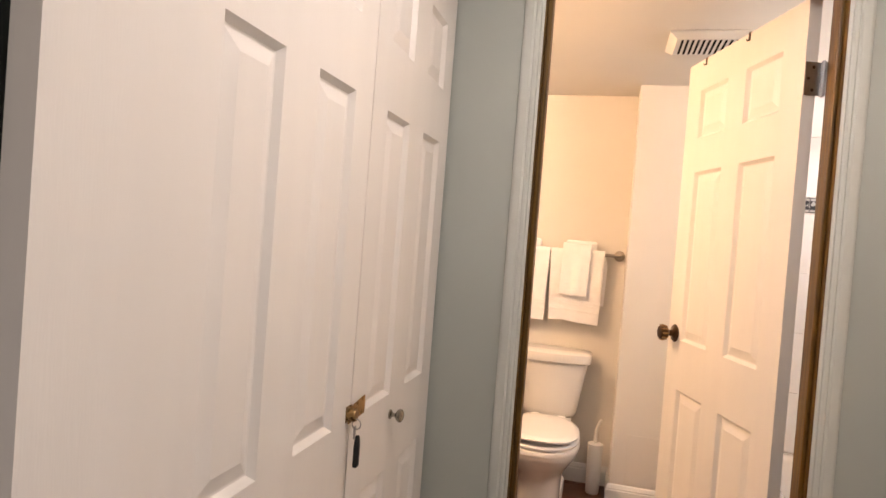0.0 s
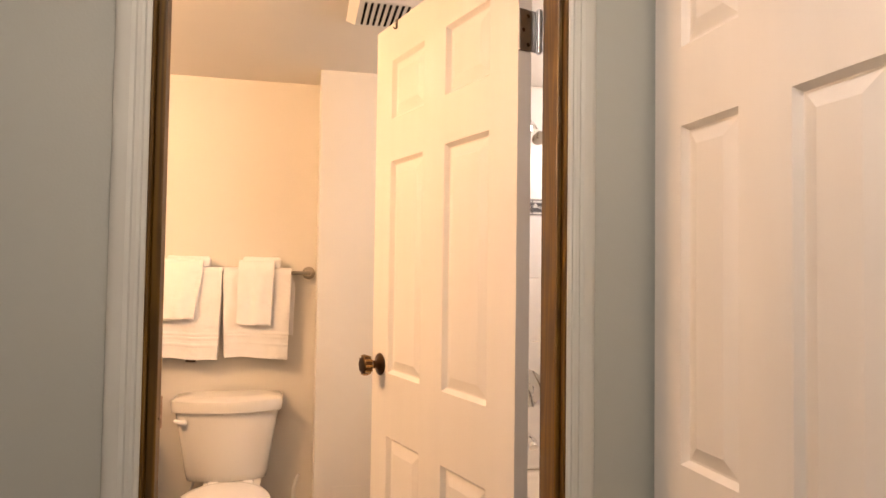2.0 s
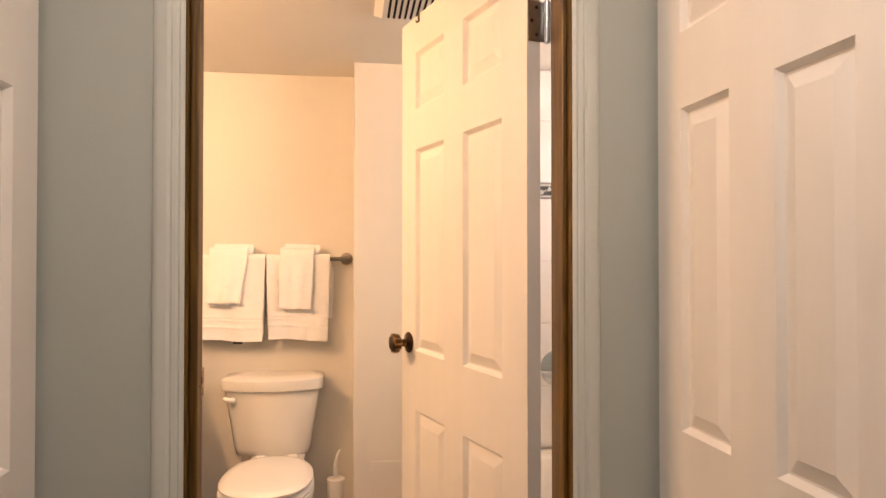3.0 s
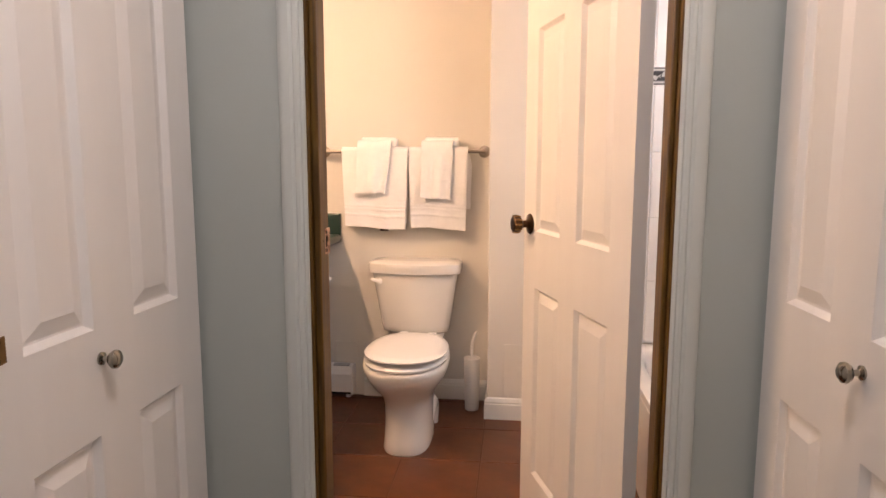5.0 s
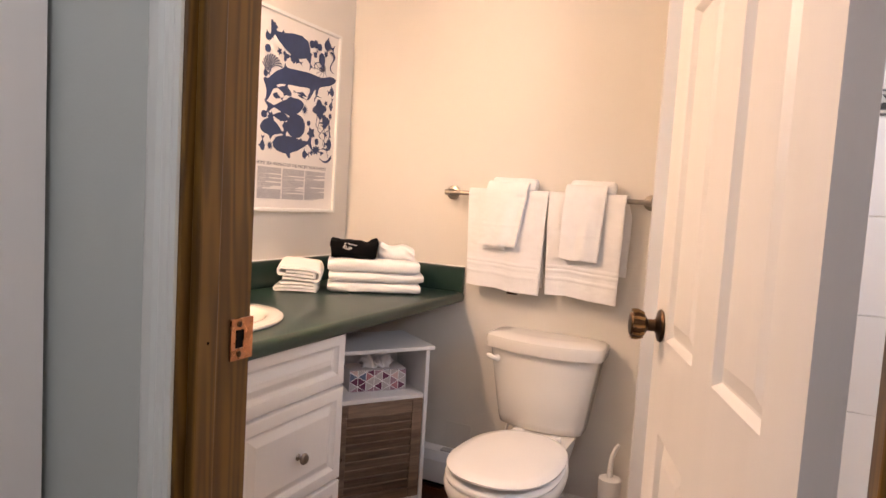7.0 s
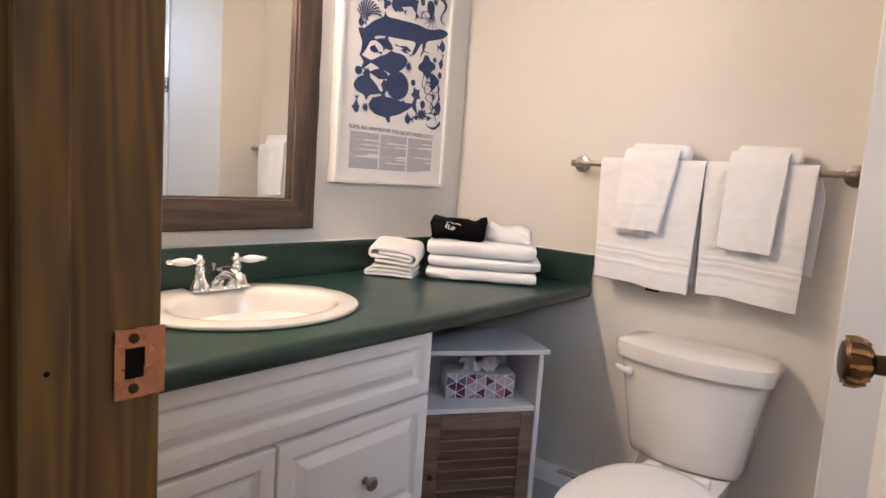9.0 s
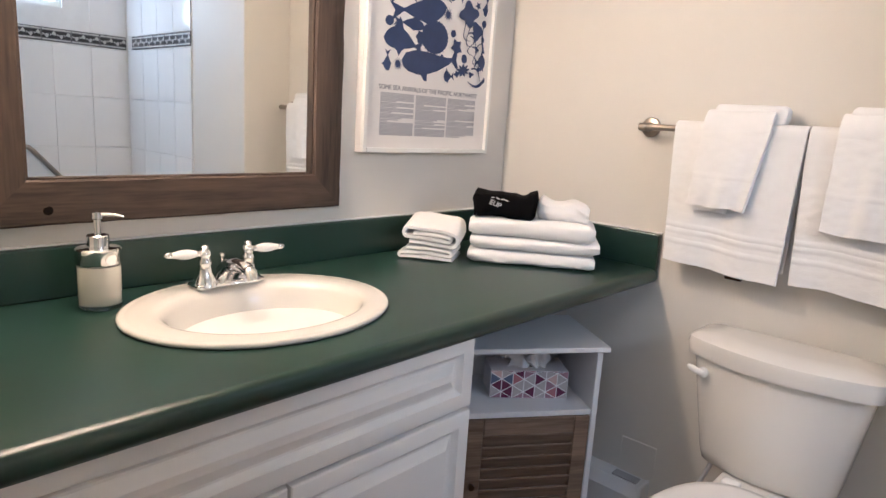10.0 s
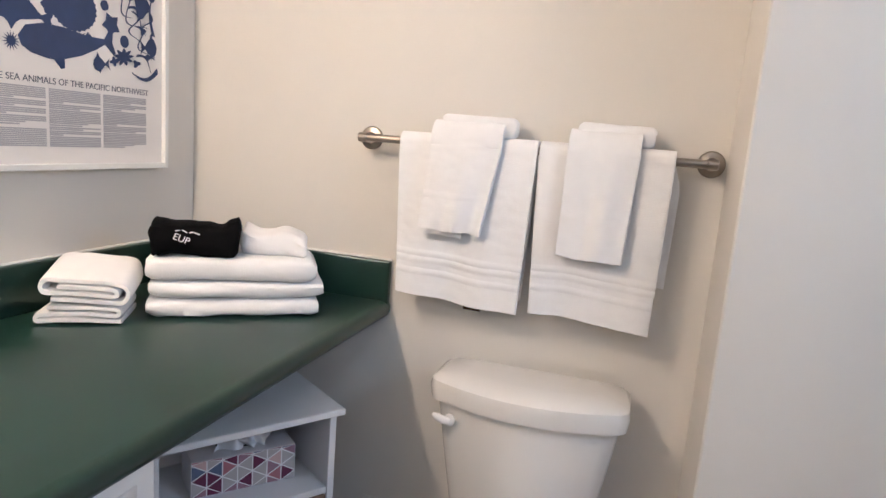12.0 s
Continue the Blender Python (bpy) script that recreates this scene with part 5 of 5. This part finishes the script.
def rounded(pts, k=3):
    """The outline with its corners drawn as a smooth closed curve."""
    out, n = [], len(pts)
    for i in range(n):
        p0, p1, p2, p3 = (Vector(pts[(i + j) % n]) for j in (-1, 0, 1, 2))
        for j in range(k):
            t = j / k
            q = 0.5 * (2 * p1 + (p2 - p0) * t + (2 * p0 - 5 * p1 + 4 * p2 - p3) * t * t + (3 * p1 - p0 - 3 * p2 + p3) * t ** 3)
            out.append((q.x, q.y))
    return out


INKS = []


def ink(pts, u, v, turn=0.0, flip=1):
    """A navy shape on the sheet at (u, v) from the lower left of the art."""
    c, s = math.cos(radians(turn)), math.sin(radians(turn))
    pts = [(x * flip, y) for x, y in pts]
    if flip < 0:
        pts = pts[::-1]
    ob = part("sea_animal", flat([(x * c - y * s, x * s + y * c) for x, y in pts], 0.0003), M_NAVY, poster)
    INKS.append(ob)
    ob.matrix_local = Matrix.Translation((-PW / 2 + 0.058 + u, PFACE - 0.00004 * len(INKS), 0.224 + v))


# whales, seals and the larger fish
ink(rounded(outline_humpback()), 0.250, 0.272)
ink(outline_whale(0.245, 0.100), 0.170, 0.448, -6, -1)
ink(outline_whale(0.245, 0.074), 0.208, 0.052, 7, 1)
ink(outline_fish(0.235, 0.066, -0.03, 0.22, 0.14), 0.150, 0.196, 11, -1)
ink(outline_fish(0.125, 0.032, 0.02), 0.110, 0.148, -1, -1)
ink(outline_fish(0.108, 0.030, 0.05, 0.2, 0.7), 0.135, 0.252, -10, -1)
ink(outline_fish(0.160, 0.062, 0.06, 0.2, 0.55), 0.092, 0.092, -5)
ink(outline_blob(0.058, 26, 0.035, 78, 0.84), 0.220, 0.124, 6)
ink(outline_blob(0.020, 6, 0.12, squash=0.9), 0.160, 0.116)
for u, v, l, h, turn, flip in ((0.040, 0.300, 0.038, 0.026, 10, 1), (0.108, 0.222, 0.062, 0.020, -8, 1), (0.236, 0.256, 0.088, 0.012, -6, -1), (0.256, 0.243, 0.062, 0.009, -10, 1),
                               (0.031, 0.038, 0.060, 0.026, 92, 1), (0.291, 0.015, 0.048, 0.032, 8, 1), (0.436, 0.073, 0.056, 0.044, 3, -1), (0.227, 0.068, 0.038, 0.015, 6, 1),
                               (0.442, 0.298, 0.048, 0.036, 14, -1), (0.452, 0.248, 0.060, 0.020, 82, 1), (0.217, 0.382, 0.058, 0.023, -8, 1), (0.183, 0.400, 0.056, 0.020, 82, 1),
                               (0.285, 0.404, 0.082, 0.036, -62, 1), (0.420, 0.486, 0.074, 0.046, -6, 1), (0.046, 0.440, 0.046, 0.030, 20, 1), (0.330, 0.438, 0.038, 0.022, 60, 1), (0.440, 0.050, 0.036, 0.012, 4, 1)):
    ink(outline_fish(l, h, 0.04, fin=0.35), u, v, turn, flip)
# round and star-like creatures
for u, v, r, lobes, depth, squash in ((0.040, 0.393, 0.015, 2, 0.10, 1.1), (0.032, 0.146, 0.015, 2, 0.08, 1.0), (0.143, 0.386, 0.016, 3, 0.35, 1.0), (0.300, 0.146, 0.010, 2, 0.15, 1.3), (0.358, 0.076, 0.012, 2, 0.1, 1.3),
                                      (0.445, 0.195, 0.010, 2, 0.1, 1.3), (0.416, 0.110, 0.009, 3, 0.3, 1.0), (0.300, 0.470, 0.013, 2, 0.2, 1.5), (0.326, 0.476, 0.012, 2, 0.2, 1.7), (0.352, 0.470, 0.013, 2, 0.2, 1.4), (0.070, 0.480, 0.018, 5, 0.2, 0.9),
                                      (0.355, 0.040, 0.026, 9, 0.30, 0.62), (0.412, 0.168, 0.023, 3, 0.18, 1.2), (0.369, 0.214, 0.040, 4, 0.22, 0.86), (0.370, 0.424, 0.019, 2, 0.10, 1.5), (0.326, 0.026, 0.011, 4, 0.3, 0.8), (0.395, 0.030, 0.011, 3, 0.3, 0.7)):
    ink(outline_blob(r, lobes, depth, squash=squash), u, v, 12)
for u, v, r, arms, inner in ((0.105, 0.396, 0.017, 5, 0.5), (0.070, 0.031, 0.019, 15, 0.45), (0.270, 0.198, 0.023, 13, 0.40), (0.318, 0.107, 0.028, 5, 0.62), (0.410, 0.246, 0.014, 5, 0.5), (0.395, 0.450, 0.016, 7, 0.5)):
    ink(outline_star(r, arms, inner), u, v, 10)
# a coral fan, an octopus, a squid's arms and eels
for a in range(-70, 71, 14):
    ink(outline_eel(0.058, 0.0034, 0.8), 0.067 + 0.030 * math.sin(radians(a)), 0.318 + 0.030 * math.cos(radians(a)), 90 - a, -1)
for a in range(-80, 81, 27):
    ink(outline_eel(0.055, 0.0032, 1.6), 0.370 + 0.026 * math.sin(radians(a)), 0.398 - 0.026 * math.cos(radians(a)), -90 + a)
for u, v, l, w, waves, turn in ((0.350, 0.168, 0.090, 0.0050, 2.0, -48), (0.375, 0.150, 0.120, 0.0042, 2.4, -52), (0.388, 0.108, 0.085, 0.0042, 2.8, -80), (0.408, 0.086, 0.070, 0.0040, 2.2, -66), (0.430, 0.130, 0.060, 0.0040, 2.0, -100), (0.398, 0.138, 0.070, 0.0042, 1.6, -30), (0.455, 0.146, 0.086, 0.0055, 0.7, 84), (0.422, 0.014, 0.086, 0.0075, 1.0, 190),
                                (0.420, 0.034, 0.060, 0.0040, 1.2, -30), (0.441, 0.424, 0.092, 0.0095, 2.0, -72), (0.350, 0.256, 0.050, 0.0045, 1.2, 30), (0.335, 0.395, 0.050, 0.0040, 1.4, 60)):
    ink(outline_eel(l, w, waves), u, v, turn)
lettering("SOME SEA ANIMALS OF THE PACIFIC NORTHWEST", 0.0190, poster, M_INK_DARK, Matrix.Translation((0.0, PFACE - 0.0002, 0.181)) @ pose(0, 0, 0, 90), "title_lettering")
rnd = random.Random(5)
for c in range(3):
    x0 = -PW / 2 + 0.068 + c * 0.142
    z = 0.172
    while z > 0.050:
        short = rnd.random() < 0.16
        w = rnd.uniform(0.03, 0.10) if short else 0.134
        part("text_line", box(x0, x0 + w, PFACE - 0.0003, PFACE + 0.0001, z - 0.0030, z), M_INK_GREY, poster)
        z -= 0.0038 if not short else 0.0046

# ---- bath ----
TUB0 = 0.842
tub = thing("bathtub", Matrix.Translation((TUB0, Y_BATH, 0)), "white built-in bathtub with a rounded rim", "bathtub")
part("apron", box(0, 0.03, 0.004, Y_CHASE - Y_BATH - 0.012, 0, 0.375, 0.004), M_PORCELAIN, tub)
W2, L2 = X_RIGHT - TUB0 - 0.014, Y_CHASE - Y_BATH - 0.016
rr = [oval(W2 / 2, L2 / 2 + 0.006, 0.376, W2 / 2, L2 / 2, L2 / 2, 64, 40), oval(W2 / 2, L2 / 2 + 0.006, 0.400, W2 / 2 - 0.002, L2 / 2 - 0.002, L2 / 2 - 0.002, 64, 40), oval(W2 / 2, L2 / 2 + 0.006, 0.405, W2 / 2 - 0.012, L2 / 2 - 0.012, L2 / 2 - 0.012, 64, 30), oval(W2 / 2, L2 / 2, 0.402, W2 / 2 - 0.065, L2 / 2 - 0.08, L2 / 2 - 0.08, 64, 7), oval(W2 / 2, L2 / 2, 0.385, W2 / 2 - 0.08, L2 / 2 - 0.10, L2 / 2 - 0.10, 64, 6), oval(W2 / 2, L2 / 2, 0.12, W2 / 2 - 0.13, L2 / 2 - 0.20, L2 / 2 - 0.16, 64, 5), oval(W2 / 2, L2 / 2, 0.09, W2 / 2 - 0.2, L2 / 2 - 0.3, L2 / 2 - 0.25, 64, 4)]
part("basin", loft(rr, False, True), M_PORCELAIN, tub, smooth=50)
mixer = thing("shower_mixer", Matrix.Translation((1.205, Y_CHASE - 0.006, 0.780)), "round chrome bath mixer with a lever on tiles", "mixer")
part("plate", turned([(0.088, 0), (0.086, 0.006), (0.060, 0.012), (0.028, 0.015), (0.026, 0.05), (0.020, 0.056), (0.001, 0.057)], 32, pose(0, 0, 0, 90)), M_CHROME, mixer, smooth=40)
part("lever", tube([(0, -0.05, 0), (0.01, -0.055, -0.03), (0.016, -0.058, -0.075)], [0.010, 0.009, 0.007], 12), M_CHROME, mixer, smooth=50)
spout = thing("bath_spout", Matrix.Translation((1.200, Y_CHASE - 0.006, 0.560)), "chrome bath spout on the tiled wall", "spout")
part("body", tube([(0, 0, 0), (0, -0.06, 0), (0, -0.11, -0.004), (0, -0.13, -0.020)], [0.026, 0.025, 0.024, 0.020], 18), M_CHROME, spout, smooth=50)
shower = thing("shower_fitting", Matrix.Translation((1.205, Y_CHASE - 0.006, 1.985)), "chrome shower head on a short bent arm", "shower head")
part("arm", tube([(0, 0, 0.02), (0, -0.05, 0.02), (0, -0.09, 0.0), (0, -0.115, -0.025)], 0.009, 12), M_CHROME, shower, smooth=50)
hd = part("head", turned([(0.012, 0), (0.016, 0.02), (0.034, 0.05), (0.036, 0.062), (0.001, 0.064)], 24), M_CHROME, shower, smooth=40)
hd.matrix_local = Matrix.Translation((0, -0.115, -0.025)) @ pose(0, 0, 0, 140)
part("wall_plate", turned([(0.03, 0), (0.028, 0.006), (0.01, 0.012)], 20, Matrix.Translation((0, 0, 0.02)) @ pose(0, 0, 0, 90)), M_CHROME, shower, smooth=40)
grab = thing("grab_bar", Matrix.Translation((X_RIGHT - 0.006, 2.55, 0.97)), "brushed steel grab bar slanting down the tiles", "grab bar")
part("bar", tube([(0, 0, 0.02), (-0.04, 0.0, 0.02), (-0.045, 0.02, 0.0), (-0.045, 0.28, -0.30), (-0.04, 0.30, -0.32), (0, 0.30, -0.32)], 0.014, 14), M_NICKEL, grab, smooth=50)

# ---- ceiling fan grille ----
vent = thing("ceiling_vent", Matrix.Translation((0.468, 2.400, Z_BATH)), "white slotted exhaust fan grille on the ceiling", "vent")
bm = loft([[(x, y, 0) for x, y in ((-0.150, -0.130), (0.150, -0.130), (0.150, 0.130), (-0.150, 0.130))], [(x, y, -0.006) for x, y in ((-0.150, -0.130), (0.150, -0.130), (0.150, 0.130), (-0.150, 0.130))], [(x, y, -0.026) for x, y in ((-0.122, -0.104), (0.122, -0.104), (0.122, 0.104), (-0.122, 0.104))]])
part("cover", bm, M_PLASTIC, vent)
for k in range(11):
    x = -0.100 + k * 0.020
    part("slot", box(x - 0.0042, x + 0.0042, -0.092, 0.092, -0.0275, -0.0262), M_RECESS_SHADE, vent)
# flush access panel in the chase
part("panel", box(-0.11, 0.11, -0.0022, 0, -0.13, 0.13, 0.001), M_BATH_WALL, thing("access_panel", Matrix.Translation((0.435, Y_CHASE, 0.245)), "painted flush access panel low on the pipe chase", "access panel"))
part("plate", box(-0.06, 0.06, -0.004, 0, -0.06, 0.06, 0.002), M_BATH_WALL, thing("wall_plate", Matrix.Translation((-0.52, Y_BACK, 0.235)), "painted-over blank square wall plate near the floor", "wall plate"))

# ---- tiles, piece by piece ----
def tile_mesh(name, w, h, d, mat, bevel=0.0012):
    return mesh_of(box(0, w, -d, 0, 0, h, bevel), name, mat)


def tile_wall(owner, m, x0, x1, z0, z1, tw, th, mat, d=0.006, joint=0.003, holes=()):
    """Tiles from x0 to x1 and z0 to z1 on the plane of m, face to -y."""
    shared = {}
    z = z0
    while z < z1 - 0.01:
        h = min(th, z1 - z) - joint
        x = x0
        while x < x1 - 0.01:
            w = min(tw, x1 - x) - joint
            if not any(x + w > a and x < b and z + h > c and z < e for a, b, c, e in holes):
                k = (round(w, 4), round(h, 4))
                if k not in shared:
                    shared[k] = tile_mesh("tile", w, h, d, mat)
                ob = new("tile", shared[k])
                ob.parent = owner
                ob.matrix_local = m @ Matrix.Translation((x, 0, z))
            x += tw
        z += th


BORD0, BORD1 = 1.583, 1.660
END = Matrix.Translation((0, Y_CHASE - 0.0025, 0))
SIDE = Matrix.Translation((X_RIGHT - 0.0025, 0, 0)) @ pose(0, 0, 0, 0, 0, -90)
XT = 0.775
end_bed = solid("tiling_end", box(XT, X_RIGHT - 0.003, Y_CHASE - 0.0025, Y_CHASE - 0.0003, 0.405, Z_BATH - 0.004), M_TILE_GROUT, "glossy white wall tiles over the bath's tap end", "wall tiles", kind="structure")
bm = bmesh.new()
box(X_RIGHT - 0.0025, X_RIGHT - 0.0003, Y_BATH + 0.003, Y_CHASE - 0.003, 0.405, WZ0, bm=bm)
box(X_RIGHT - 0.0025, X_RIGHT - 0.0003, Y_BATH + 0.003, WY0, WZ0, Z_BATH - 0.004, bm=bm)
box(X_RIGHT - 0.0025, X_RIGHT - 0.0003, WY1, Y_CHASE - 0.003, WZ0, Z_BATH - 0.004, bm=bm)
side_bed = solid("tiling_side", bm, M_TILE_GROUT, "glossy white wall tiles along the bath below a window", "wall tiles", kind="structure")
for owner, m, a, b, hol in ((end_bed, END, XT, X_RIGHT - 0.012, ()), (side_bed, SIDE, -(Y_CHASE - 0.012), -(Y_BATH + 0.004), ((-WY1, -WY0, WZ0, WZ1),))):
    tile_wall(owner, m, a, b, 0.408, BORD0 - 0.002, 0.203, 0.2943, M_TILE)
    tile_wall(owner, m, a, b, BORD1, Z_BATH - 0.006, 0.203, 0.2943, M_TILE, holes=hol)
    n = int((b - a) / 0.152)
    shared_b = tile_mesh("border_tile", 0.1495, BORD1 - BORD0 - 0.003, 0.0075, M_BORDER)
    strip = mesh_of(box(0.002, 0.1475, -0.009, -0.007, 0.0, 0.008, 0.001), "border_strip", M_BORDER_PALE)
    motif_bm = bmesh.new()
    for k in range(4):
        leafy = flat([(x + 0.020 + 0.0365 * k, z + 0.037) for x, z in outline_fish(0.034, 0.020, 0.25 * (-1) ** k)], 0.0012)
        leafy.transform(Matrix.Translation((0, -0.0074, 0)))
        join(motif_bm, leafy)
    motif = mesh_of(motif_bm, "border_motif", M_BORDER_PALE)
    dark = mesh_of(box(0.002, 0.1475, -0.0079, -0.0073, 0.018, 0.056), "border_field", M_BORDER_DARK)
    for i in range(n):
        t = new("border_tile", shared_b)
        t.parent = owner
        t.matrix_local = m @ Matrix.Translation((a + i * 0.152, 0, BORD0))
        for me, dz, nm in ((dark, 0, "border_field"), (motif, 0, "border_motif"), (strip, 0.006, "border_strip"), (strip, 0.060, "border_strip")):
            o = new(nm, me)
            o.parent = t
            o.matrix_local = Matrix.Translation((0, 0, dz))

# floor tiles
FT = 0.332
cuts = {}
y = 2.655 - 4 * FT
while y < Y_BACK:
    x = -0.092 - 4 * FT
    while x < TUB0:
        ax, bx, ay, by = max(x, X_LEFT) + 0.002, min(x + FT, TUB0) - 0.002, max(y, Y_HALL + 0.058) + 0.002, min(y + FT, Y_BACK) - 0.002
        if bx - ax > 0.02 and by - ay > 0.02:
            k = (round(bx - ax, 3), round(by - ay, 3))
            if k not in cuts:
                cuts[k] = mesh_of(box(0, bx - ax, 0, by - ay, -0.004, 0.0, 0.0015), "floor_tile", M_FLOOR_TILE)
            o = new("floor_tile", cuts[k])
            o.parent = floor_bath
            o.matrix_local = Matrix.Translation((ax, ay, 0))
        x += FT
    y += FT
